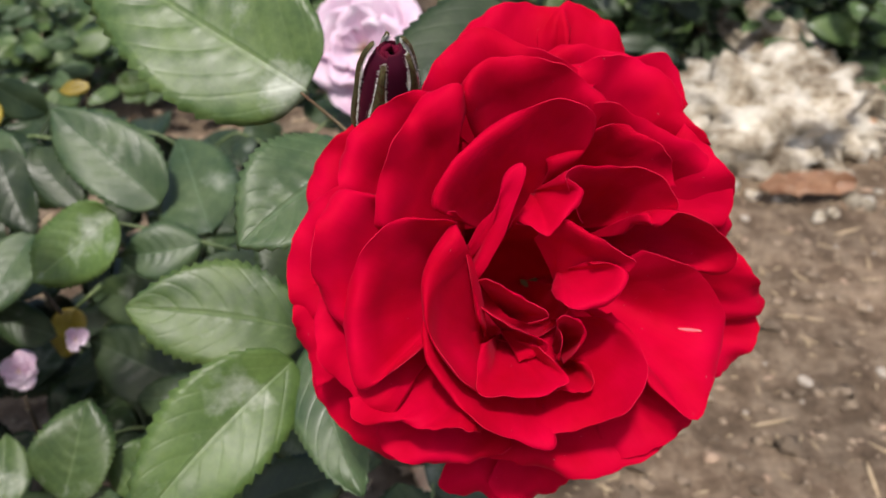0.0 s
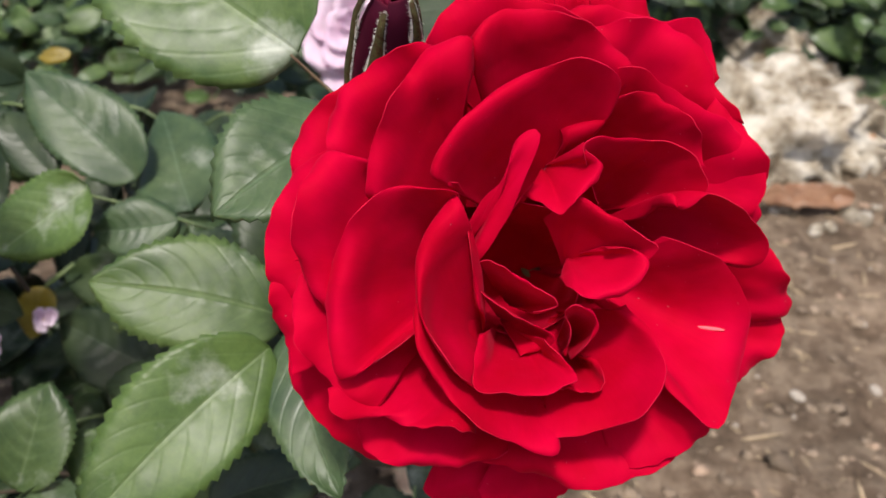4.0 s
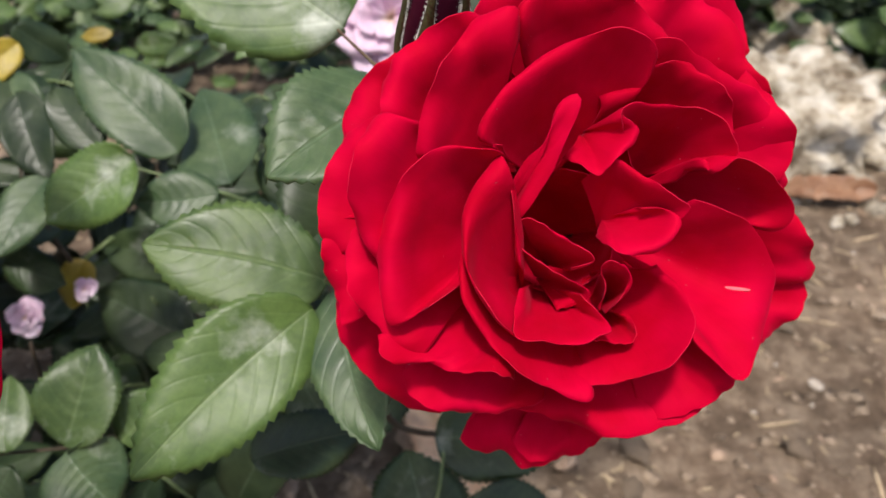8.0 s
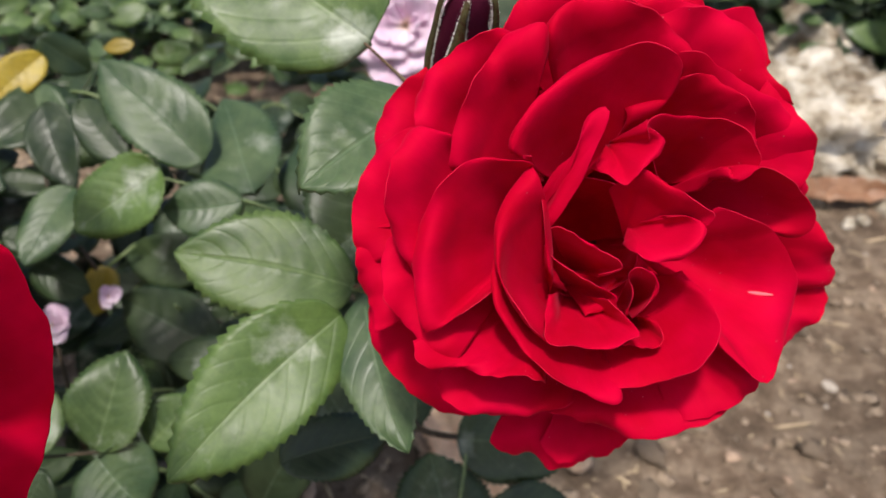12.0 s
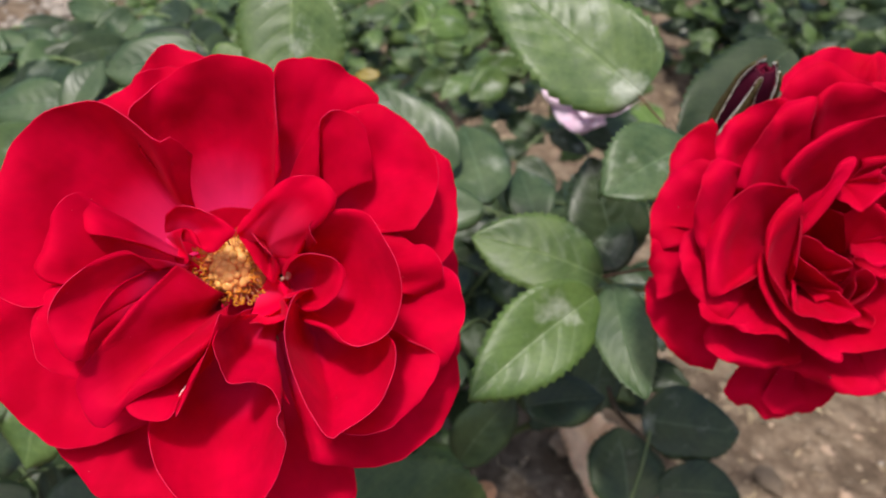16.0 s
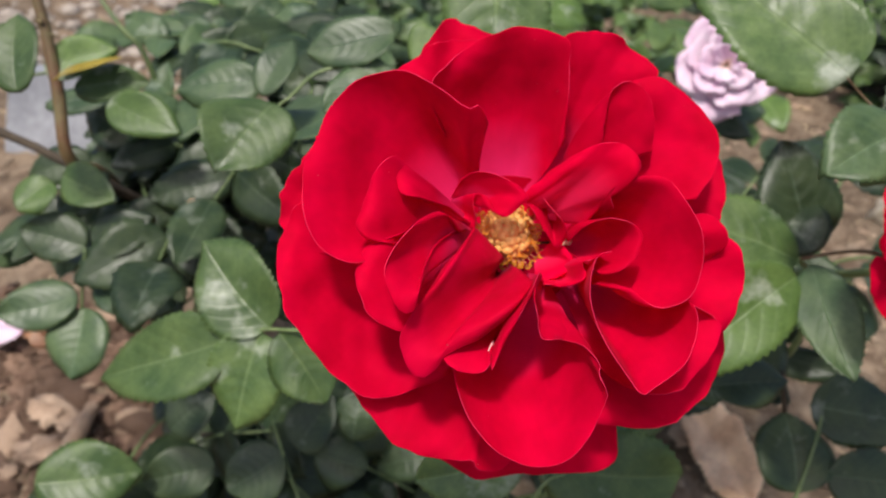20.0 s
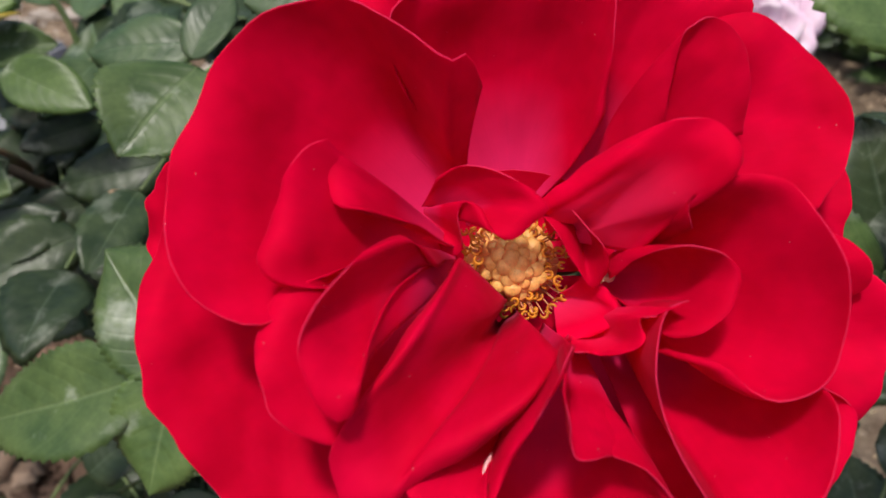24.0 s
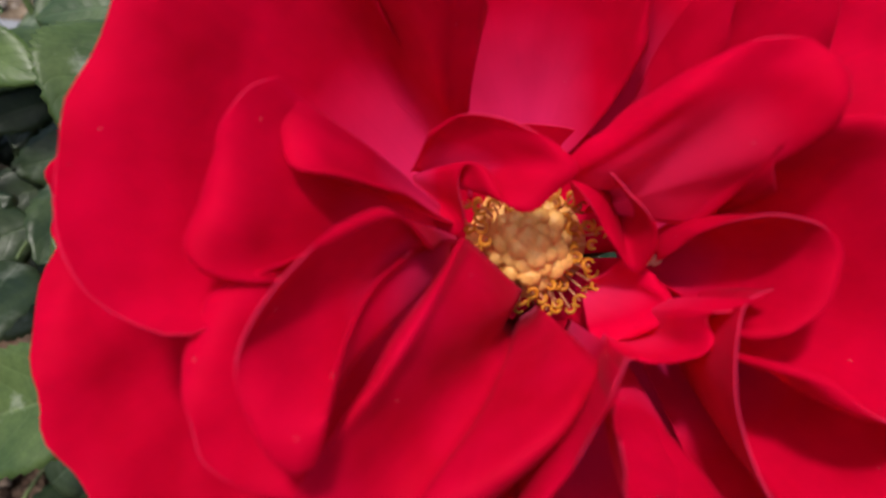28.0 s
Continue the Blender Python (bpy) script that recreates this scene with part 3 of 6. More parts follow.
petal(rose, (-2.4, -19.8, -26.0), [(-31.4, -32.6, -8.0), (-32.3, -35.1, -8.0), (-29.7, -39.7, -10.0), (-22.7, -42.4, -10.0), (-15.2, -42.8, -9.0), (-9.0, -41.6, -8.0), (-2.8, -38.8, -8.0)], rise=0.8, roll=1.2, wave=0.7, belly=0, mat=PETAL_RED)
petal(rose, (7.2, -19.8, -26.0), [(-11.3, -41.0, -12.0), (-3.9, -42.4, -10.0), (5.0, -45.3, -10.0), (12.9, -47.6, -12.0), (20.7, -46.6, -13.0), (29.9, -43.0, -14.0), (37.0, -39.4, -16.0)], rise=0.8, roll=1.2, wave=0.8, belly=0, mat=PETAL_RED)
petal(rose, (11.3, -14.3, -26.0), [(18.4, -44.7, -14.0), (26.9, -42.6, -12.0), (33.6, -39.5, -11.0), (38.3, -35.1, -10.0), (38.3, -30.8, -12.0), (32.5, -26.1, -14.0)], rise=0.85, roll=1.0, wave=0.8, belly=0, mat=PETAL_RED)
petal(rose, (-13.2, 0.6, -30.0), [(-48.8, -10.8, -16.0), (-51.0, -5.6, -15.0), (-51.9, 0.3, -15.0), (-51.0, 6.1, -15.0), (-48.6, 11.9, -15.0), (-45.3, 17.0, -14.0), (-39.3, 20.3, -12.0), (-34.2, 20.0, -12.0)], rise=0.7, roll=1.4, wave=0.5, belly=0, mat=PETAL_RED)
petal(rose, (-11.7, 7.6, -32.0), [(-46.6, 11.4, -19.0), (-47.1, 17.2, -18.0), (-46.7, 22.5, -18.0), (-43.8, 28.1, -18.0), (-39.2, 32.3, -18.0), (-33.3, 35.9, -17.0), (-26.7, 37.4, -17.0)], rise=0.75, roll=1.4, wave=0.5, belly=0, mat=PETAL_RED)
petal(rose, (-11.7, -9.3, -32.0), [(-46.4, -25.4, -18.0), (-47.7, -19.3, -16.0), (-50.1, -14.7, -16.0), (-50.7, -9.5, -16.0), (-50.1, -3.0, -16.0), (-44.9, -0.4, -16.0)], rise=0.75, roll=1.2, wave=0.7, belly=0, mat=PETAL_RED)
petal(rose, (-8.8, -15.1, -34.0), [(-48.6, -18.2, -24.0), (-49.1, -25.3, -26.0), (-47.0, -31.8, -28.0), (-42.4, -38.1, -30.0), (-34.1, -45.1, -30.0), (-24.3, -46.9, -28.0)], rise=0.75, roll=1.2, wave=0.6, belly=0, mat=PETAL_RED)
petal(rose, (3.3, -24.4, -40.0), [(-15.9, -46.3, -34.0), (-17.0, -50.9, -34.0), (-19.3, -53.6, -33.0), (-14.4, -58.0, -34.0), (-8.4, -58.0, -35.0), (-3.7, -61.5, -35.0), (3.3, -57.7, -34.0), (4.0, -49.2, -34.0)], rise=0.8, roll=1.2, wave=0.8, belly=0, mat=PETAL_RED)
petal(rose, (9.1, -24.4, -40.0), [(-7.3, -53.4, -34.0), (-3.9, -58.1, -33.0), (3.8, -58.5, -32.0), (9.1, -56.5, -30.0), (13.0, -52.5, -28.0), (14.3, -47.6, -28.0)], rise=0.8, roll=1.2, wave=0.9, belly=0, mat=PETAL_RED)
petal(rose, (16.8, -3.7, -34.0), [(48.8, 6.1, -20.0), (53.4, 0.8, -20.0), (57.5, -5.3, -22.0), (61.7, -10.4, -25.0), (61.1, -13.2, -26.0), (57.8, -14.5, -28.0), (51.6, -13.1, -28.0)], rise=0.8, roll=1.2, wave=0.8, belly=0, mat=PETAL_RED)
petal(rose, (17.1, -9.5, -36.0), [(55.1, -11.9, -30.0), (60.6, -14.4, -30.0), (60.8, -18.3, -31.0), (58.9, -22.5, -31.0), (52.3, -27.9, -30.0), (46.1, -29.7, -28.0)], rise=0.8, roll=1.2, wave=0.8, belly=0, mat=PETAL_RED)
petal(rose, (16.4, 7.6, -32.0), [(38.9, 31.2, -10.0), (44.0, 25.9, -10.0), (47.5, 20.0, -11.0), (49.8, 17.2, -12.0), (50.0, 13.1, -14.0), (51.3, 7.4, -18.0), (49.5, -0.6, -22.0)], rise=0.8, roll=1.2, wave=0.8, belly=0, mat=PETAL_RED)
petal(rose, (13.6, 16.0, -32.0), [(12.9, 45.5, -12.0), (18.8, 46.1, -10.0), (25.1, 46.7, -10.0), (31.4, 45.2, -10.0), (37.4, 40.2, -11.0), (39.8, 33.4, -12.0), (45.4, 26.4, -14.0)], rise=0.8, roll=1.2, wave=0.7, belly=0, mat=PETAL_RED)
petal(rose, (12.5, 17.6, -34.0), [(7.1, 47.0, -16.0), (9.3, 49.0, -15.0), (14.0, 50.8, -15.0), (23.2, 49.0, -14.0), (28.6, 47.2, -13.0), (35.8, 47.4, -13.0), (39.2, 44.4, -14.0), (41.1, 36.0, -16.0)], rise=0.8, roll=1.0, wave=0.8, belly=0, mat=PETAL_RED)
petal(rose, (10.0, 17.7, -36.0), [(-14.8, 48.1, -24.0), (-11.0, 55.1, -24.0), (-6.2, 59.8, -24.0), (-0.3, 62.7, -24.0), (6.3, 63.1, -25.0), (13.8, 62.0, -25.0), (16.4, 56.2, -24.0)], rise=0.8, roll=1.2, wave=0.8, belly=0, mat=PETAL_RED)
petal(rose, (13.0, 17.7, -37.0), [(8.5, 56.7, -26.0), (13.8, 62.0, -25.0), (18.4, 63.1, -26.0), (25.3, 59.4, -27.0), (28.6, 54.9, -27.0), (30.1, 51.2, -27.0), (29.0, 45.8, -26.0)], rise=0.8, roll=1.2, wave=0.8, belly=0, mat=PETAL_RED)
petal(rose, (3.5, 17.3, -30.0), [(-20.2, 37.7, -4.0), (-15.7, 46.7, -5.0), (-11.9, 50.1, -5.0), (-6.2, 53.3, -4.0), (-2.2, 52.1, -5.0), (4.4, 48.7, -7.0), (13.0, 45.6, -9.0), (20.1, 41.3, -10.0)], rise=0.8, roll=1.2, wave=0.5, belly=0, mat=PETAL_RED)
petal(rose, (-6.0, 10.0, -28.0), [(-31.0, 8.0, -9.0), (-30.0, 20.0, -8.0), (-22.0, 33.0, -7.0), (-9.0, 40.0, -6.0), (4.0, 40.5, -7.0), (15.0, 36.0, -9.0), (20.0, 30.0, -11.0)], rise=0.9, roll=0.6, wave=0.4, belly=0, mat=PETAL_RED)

# ---- the open red rose with its golden stamens ----
open_rose = empty("red_rose", pose(-0.1409, 0.0737, 0.4067, 55.34, -4.54, 14.46), "wide open red rose showing a golden centre of stamens", "rose", "red roses")
petal(open_rose, (1.1, -1.4, -14.0), [(19.1, -1.4, -8.0), (13.7, -14.5, -8.0), (0.6, -19.9, -8.0), (-12.4, -14.5, -8.0), (-17.8, -1.4, -8.0), (-12.4, 11.6, -8.0), (0.6, 17.1, -8.0), (13.7, 11.6, -8.0), (19.1, -1.4, -8.0)], rise=1.2, roll=0, wave=0.6, belly=0, crumple=2.2, claw=0.11, mat=PETAL_OPEN)
petal(open_rose, (-2.2, 5.7, -12.0), [(-32.1, 40.5, -2.0), (-24.7, 48.9, -6.0), (-22.1, 52.5, -8.0), (-16.0, 60.0, -9.0), (-12.4, 58.6, -9.0), (-6.3, 56.8, -8.0), (-0.3, 53.5, -6.0)], rise=1.0, wave=0.7, crumple=2.2, claw=0.11, mat=PETAL_OPEN)
petal(open_rose, (-2.9, 5.7, -12.0), [(-34.9, 40.1, 0.0), (-32.0, 43.4, 0.0), (-24.6, 48.6, -3.0), (-17.1, 52.1, -4.0), (-9.5, 53.0, -4.0), (-3.5, 51.5, -4.0)], rise=1.0, wave=0.7, crumple=2.2, claw=0.11, mat=PETAL_OPEN)
petal(open_rose, (-0.7, 5.6, -10.0), [(-20.0, 31.7, 6.0), (-20.7, 37.7, 9.0), (-17.1, 43.2, 10.0), (-11.5, 47.6, 11.0), (-5.1, 50.7, 11.0), (2.5, 52.0, 12.0), (10.3, 50.5, 12.0), (13.6, 47.7, 13.0), (13.8, 42.4, 10.0), (13.8, 25.0, 2.0)], rise=1.5, wave=0.7, belly=3, crumple=2.2, claw=0.11, mat=PETAL_OPEN)
petal(open_rose, (4.9, 6.4, -12.0), [(11.9, 47.9, 5.0), (14.0, 52.2, 4.0), (19.6, 53.5, 3.0), (27.3, 52.4, 1.0), (34.9, 48.0, 0.0), (38.5, 43.9, -1.0), (37.7, 39.0, -2.0)], rise=1.3, wave=0.6, crumple=2.2, claw=0.11, mat=PETAL_OPEN)
petal(open_rose, (7.6, 5.5, -8.0), [(23.0, 17.8, 0.0), (24.1, 34.6, 6.0), (25.9, 37.9, 8.0), (29.9, 39.0, 9.0), (34.2, 36.4, 8.0), (36.1, 31.0, 6.0), (36.7, 22.1, 2.0)], rise=1.3, wave=0.4, crumple=2.2, claw=0.11, mat=PETAL_OPEN)
petal(open_rose, (9.4, 4.8, -10.0), [(29.0, 40.1, 0.0), (36.2, 41.9, 1.0), (42.3, 40.0, 3.0), (49.9, 33.1, 2.0), (53.3, 24.3, 2.0), (52.1, 17.6, 3.0), (48.3, 11.6, 5.0), (45.7, 9.4, 5.0), (36.4, 10.4, 0.0)], rise=1.35, wave=0.5, crumple=2.2, claw=0.11, mat=PETAL_OPEN)
petal(open_rose, (10.1, 1.8, -16.0), [(46.2, 34.2, -14.0), (53.9, 31.8, -16.0), (57.9, 26.8, -12.0), (58.9, 18.6, -8.0), (58.7, 12.4, -8.0), (57.2, 4.7, -8.0), (52.2, -1.4, -8.0)], rise=1.2, wave=0.6, crumple=2.2, claw=0.11, mat=PETAL_OPEN)
petal(open_rose, (10.9, 0.1, -10.0), [(29.8, 12.9, -4.0), (38.6, 11.1, 0.0), (45.2, 7.0, 3.0), (47.1, 5.8, 4.0), (49.7, 5.7, 6.0), (52.8, 2.2, 9.0), (53.2, -3.0, 6.0), (48.9, -7.4, 3.0)], rise=1.2, wave=0.4, crumple=2.2, claw=0.11, mat=PETAL_OPEN)
petal(open_rose, (-7.6, 4.1, -12.0), [(-50.7, 26.2, 4.0), (-54.3, 20.4, 4.0), (-59.1, 14.0, 2.0), (-60.4, 8.1, 2.0), (-60.3, 2.9, 2.0), (-55.4, -3.0, 2.0)], rise=1.1, wave=0.9, crumple=2.2, claw=0.11, mat=PETAL_OPEN)
petal(open_rose, (-7.7, 5.6, -10.0), [(-6.5, 29.0, 10.0), (-8.9, 31.5, 16.0), (-11.7, 30.3, 18.0), (-17.8, 35.4, 15.0), (-27.1, 40.8, 9.0), (-37.0, 39.9, 10.0), (-45.6, 31.7, 15.0), (-50.6, 20.0, 20.0), (-51.7, 11.1, 22.0), (-49.7, 1.7, 24.0), (-44.2, -4.6, 25.0), (-38.0, -6.6, 25.0), (-30.8, -3.0, 18.0)], rise=1.5, wave=0.9, belly=2, crumple=1.2, claw=0.06, mat=PETAL_OPEN)
petal(open_rose, (-6.1, -3.0, -12.0), [(-50.5, 11.6, 5.0), (-56.9, 6.4, 6.0), (-59.6, -0.1, 7.0), (-60.0, -7.3, 8.0), (-57.6, -16.5, 10.0), (-52.3, -25.5, 12.0), (-46.5, -32.4, 13.0), (-40.2, -38.0, 13.0), (-32.5, -39.8, 13.0), (-24.1, -38.2, 14.0), (-16.5, -34.2, 15.0)], rise=1.4, wave=1.2, belly=2, crumple=2.2, claw=0.11, mat=PETAL_OPEN)
petal(open_rose, (-2.9, -9.2, -12.0), [(-41.7, -37.7, 6.0), (-37.9, -43.1, 8.0), (-31.3, -51.2, 10.0), (-24.2, -54.8, 10.0), (-15.7, -56.5, 10.0), (-10.8, -55.5, 11.0), (-9.4, -58.1, 11.0), (-4.2, -59.4, 8.0), (3.1, -55.0, 6.0)], rise=1.3, wave=0.6, crumple=2.2, claw=0.11, mat=PETAL_OPEN)
petal(open_rose, (5.3, -12.5, -16.0), [(-21.7, -59.4, -12.0), (-15.9, -63.8, -16.0), (-9.3, -69.1, -19.0), (0.7, -68.5, -18.0), (13.2, -66.4, -16.0), (28.8, -63.5, -14.0), (30.0, -54.7, -12.0), (28.0, -43.4, -10.0)], rise=1.1, wave=0.6, crumple=2.2, claw=0.11, mat=PETAL_OPEN)
petal(open_rose, (8.2, -10.9, -14.0), [(19.4, -47.5, 4.0), (25.2, -49.0, 4.0), (34.0, -49.2, 4.0), (43.6, -47.7, 1.0), (51.8, -43.1, -4.0), (55.9, -37.2, -5.0), (58.5, -29.7, -6.0), (56.9, -21.4, -8.0)], rise=1.2, wave=0.5, crumple=2.2, claw=0.11, mat=PETAL_OPEN)
petal(open_rose, (11.2, -3.0, -12.0), [(43.8, -1.6, -8.0), (48.3, 0.3, 0.0), (55.1, -0.1, 4.0), (57.7, -4.4, 5.0), (59.0, -11.7, 6.0), (56.7, -18.0, 8.0), (53.8, -24.5, 8.0), (48.0, -26.1, 6.0)], rise=1.2, wave=0.5, crumple=2.2, claw=0.11, mat=PETAL_OPEN)
petal(open_rose, (8.7, -3.0, -18.0), [(49.0, 22.8, -34.0), (56.4, 15.5, -40.0), (60.0, 5.8, -39.0), (61.4, -3.1, -37.0), (61.5, -11.6, -35.0), (60.9, -18.3, -33.0), (59.7, -25.4, -26.0), (55.5, -35.9, -24.0)], rise=0.8, wave=0.8, belly=-3, crumple=2.2, claw=0.11, mat=PETAL_OPEN)
petal(open_rose, (11.2, -7.7, -12.0), [(25.6, -36.1, 16.0), (29.5, -37.5, 20.0), (37.5, -37.4, 18.0), (44.5, -34.2, 15.0), (50.1, -28.3, 12.0), (52.4, -22.9, 10.0), (50.2, -20.2, 8.0), (44.5, -17.3, 8.0)], rise=1.2, wave=0.5, crumple=2.2, claw=0.11, mat=PETAL_OPEN)
petal(open_rose, (4.5, -12.2, -8.0), [(-15.8, -30.3, 18.0), (-15.1, -34.1, 20.0), (-13.2, -40.3, 23.0), (-8.0, -47.6, 26.0), (-2.2, -52.0, 27.0), (3.6, -53.1, 28.0), (9.6, -51.3, 31.0), (14.7, -44.9, 35.0), (17.9, -36.9, 38.0), (17.6, -33.8, 38.0), (16.0, -30.6, 37.0), (16.8, -28.8, 34.0), (14.0, -25.3, 28.0), (9.3, -24.2, 24.0), (5.3, -23.8, 24.0)], rise=1.1, wave=0.4, belly=2, crumple=2.2, claw=0.11, mat=PETAL_OPEN)
petal(open_rose, (16.8, -7.6, -8.0), [(22.7, -3.7, 20.0), (19.0, -5.0, 22.0), (17.0, -9.6, 24.0), (16.6, -14.9, 25.0), (18.1, -21.3, 27.0), (20.9, -27.5, 29.0), (23.9, -32.3, 30.0), (26.9, -36.0, 30.0), (29.7, -34.5, 30.0), (34.5, -32.1, 29.0), (38.7, -27.7, 28.0), (41.2, -21.4, 26.0), (41.2, -16.8, 25.0), (39.0, -14.5, 20.0)], rise=1.5, wave=0.3, belly=3, crumple=2.2, claw=0.11, mat=PETAL_OPEN)
petal(open_rose, (13.7, -3.0, -8.0), [(23.5, 6.7, 16.0), (22.1, 9.9, 20.0), (23.7, 12.4, 22.0), (28.1, 14.1, 23.0), (34.8, 13.5, 23.0), (38.1, 9.7, 23.0), (41.1, 3.6, 24.0), (43.1, -2.3, 24.0), (42.5, -9.0, 24.0), (38.9, -14.9, 25.0), (33.3, -16.9, 26.0), (29.4, -15.5, 26.0), (27.2, -12.9, 24.0), (23.4, -11.8, 20.0), (20.5, -11.3, 14.0)], rise=1.2, wave=0.4, belly=2, crumple=2.2, claw=0.11, mat=PETAL_OPEN)
petal(open_rose, (13.0, -1.4, -8.0), [(14.3, -1.5, 4.0), (17.3, 2.4, 12.0), (22.0, 4.2, 17.0), (27.0, 3.1, 19.0), (30.2, -0.0, 20.0), (28.5, -5.0, 20.0), (25.0, -8.4, 19.0), (20.6, -9.2, 17.0), (18.0, -7.2, 12.0)], rise=1.1, wave=0.4, crumple=2.2, claw=0.11, mat=PETAL_OPEN)
petal(open_rose, (5.8, 4.7, -6.0), [(2.6, 10.5, 4.0), (6.3, 14.1, 10.0), (10.6, 17.5, 15.0), (15.5, 20.4, 19.0), (22.5, 22.0, 21.0), (26.3, 20.4, 22.0), (28.6, 16.4, 22.0), (27.5, 13.5, 20.0), (23.0, 10.2, 15.0), (18.7, 4.2, 8.0)], rise=0.45, wave=0.7, belly=-2, crumple=2.2, claw=0.11, mat=PETAL_BLUSH_LIT)
petal(open_rose, (-7.9, 2.4, -6.0), [(-18.5, 7.2, 16.0), (-24.6, 9.2, 20.0), (-28.3, 10.5, 20.0), (-29.5, 16.1, 18.0), (-28.6, 19.3, 18.0), (-32.1, 17.7, 19.0), (-35.3, 12.5, 21.0), (-37.3, 6.4, 22.0), (-38.5, 1.7, 23.0), (-35.3, -1.0, 22.0), (-29.5, -1.9, 18.0)], rise=0.75, wave=0.5, crumple=2.2, claw=0.11, belly=-1.5, mat=PETAL_OPEN)
petal(open_rose, (-7.1, -1.4, -6.0), [(-29.3, -0.3, 20.0), (-35.3, -1.9, 22.0), (-38.0, -6.3, 24.0), (-38.2, -10.9, 26.0), (-36.1, -16.0, 27.0), (-32.9, -20.0, 27.0), (-26.4, -22.0, 26.0), (-18.5, -19.2, 20.0)], rise=0.8, wave=0.6, crumple=2.2, claw=0.11, belly=-1, mat=PETAL_OPEN)
petal(open_rose, (-9.6, 1.5, -2.0), [(-14.6, 1.5, 14.0), (-18.5, 5.7, 22.0), (-23.1, 3.5, 28.0), (-28.0, -1.7, 32.0), (-30.8, -7.4, 34.0), (-30.0, -13.0, 35.0), (-27.9, -16.5, 35.0), (-25.8, -17.5, 35.0), (-24.0, -16.2, 34.0), (-23.3, -10.6, 32.0), (-20.5, -3.0, 24.0), (-15.8, 0.9, 14.0)], rise=0.7, wave=0.4, belly=-2, crumple=2.2, claw=0.11, mat=PETAL_OPEN)
petal(open_rose, (-0.3, -6.8, -6.0), [(-10.0, 2.0, 10.0), (-17.2, -7.0, 24.0), (-26.4, -20.1, 26.0), (-28.0, -25.3, 26.0), (-26.6, -29.9, 26.0), (-23.1, -32.8, 27.0), (-19.8, -31.1, 27.0), (-17.2, -27.8, 27.0), (-9.4, -23.8, 28.0), (-2.1, -18.7, 26.0), (3.8, -11.1, 20.0)], rise=0.55, wave=0.7, belly=-4, crumple=2.2, claw=0.11, mat=PETAL_RED)
petal(open_rose, (5.1, -9.8, -6.0), [(-18.5, -26.9, 26.0), (-16.6, -30.2, 27.0), (-12.6, -31.7, 27.0), (-8.7, -31.5, 26.0), (-6.9, -29.4, 25.0), (-6.7, -30.8, 26.0), (-4.2, -25.7, 28.0), (-0.5, -18.4, 30.0), (2.1, -12.5, 32.0), (3.7, -8.4, 30.0)], rise=0.8, wave=0.3, belly=0, crumple=2.2, claw=0.11, mat=PETAL_OPEN)
petal(open_rose, (9.6, -10.6, -6.0), [(3.8, -10.1, 28.0), (2.5, -14.3, 34.0), (3.4, -18.9, 32.0), (4.6, -23.5, 28.0), (8.4, -24.0, 26.0), (13.3, -25.5, 24.0), (17.6, -29.2, 26.0)], rise=0.9, wave=0.3, belly=2, crumple=2.2, claw=0.11, mat=PETAL_OPEN)
petal(open_rose, (9.6, -8.3, -6.0), [(7.0, -11.8, 10.0), (10.8, -12.1, 13.0), (14.6, -11.3, 16.0), (16.9, -9.8, 17.0), (15.9, -6.4, 16.0), (18.0, -5.7, 20.0), (20.6, -4.1, 22.0)], rise=1.0, wave=0.4, crumple=2.2, claw=0.11, mat=PETAL_BLUSH_LIT)
petal(open_rose, (6.6, -5.3, -6.0), [(5.7, -11.8, 2.0), (11.9, -10.2, 5.0), (16.1, -6.6, 6.0), (13.8, -3.0, 2.0), (10.4, -0.7, 0.0)], rise=0.8, wave=0.4, crumple=2.2, claw=0.11, mat=PETAL_BLUSH_LIT)
petal(open_rose, (-16.3, 9.8, -2.0), [(-13.5, 14.7, 6.0), (-10.0, 16.3, 9.0), (-5.8, 15.8, 10.0), (-0.9, 13.7, 11.0), (3.6, 10.0, 11.0), (1.3, 7.5, 10.0), (-2.2, 4.9, 9.0), (-4.8, 6.3, 8.0), (-6.8, 10.0, 7.0), (-9.6, 10.6, 6.0), (-10.1, 7.5, 4.0), (-9.4, 3.0, 0.0), (-12.6, 1.8, 0.0)], rise=0.8, wave=0.3, belly=0, roll=0.6, crumple=2.2, claw=0.11, mat=PETAL_OPEN)
petal(open_rose, (8.9, 12.9, -4.0), [(2.7, 9.9, 3.0), (5.4, 6.0, 5.0), (8.3, 1.1, 5.0), (11.4, -2.7, 4.0), (13.5, -0.1, 7.0), (12.5, 3.4, 9.0), (8.8, 7.7, 9.0), (5.8, 11.6, 8.0)], rise=0.8, wave=0.3, belly=0, roll=0.6, crumple=2.2, claw=0.11, mat=PETAL_OPEN)

# ---- the rose bush: canes, leaf stalks and leaflets ----
bush = empty("rose_bush", pose(0, 0, 0), "leafy rose bush with dusty green toothed leaves", "rose bush")
stalk = tube("leaf_stalk", [(0.0188, 0.2020, 0.3786), (-0.0191, 0.2170, 0.3991), (-0.0280, 0.2227, 0.4036), (-0.0375, 0.2253, 0.4106)], [0.0008, 0.0007, 0.0005, 0.0004], STEM_RED, bush, 6)
leaflet(stalk, (-0.0368, 0.2250, 0.4101), (-0.1050, 0.2574, 0.4459), 0.0475, "g", fold=0.14, sag=0.08, turn=-6, broad=0.62, quilt=0.017)
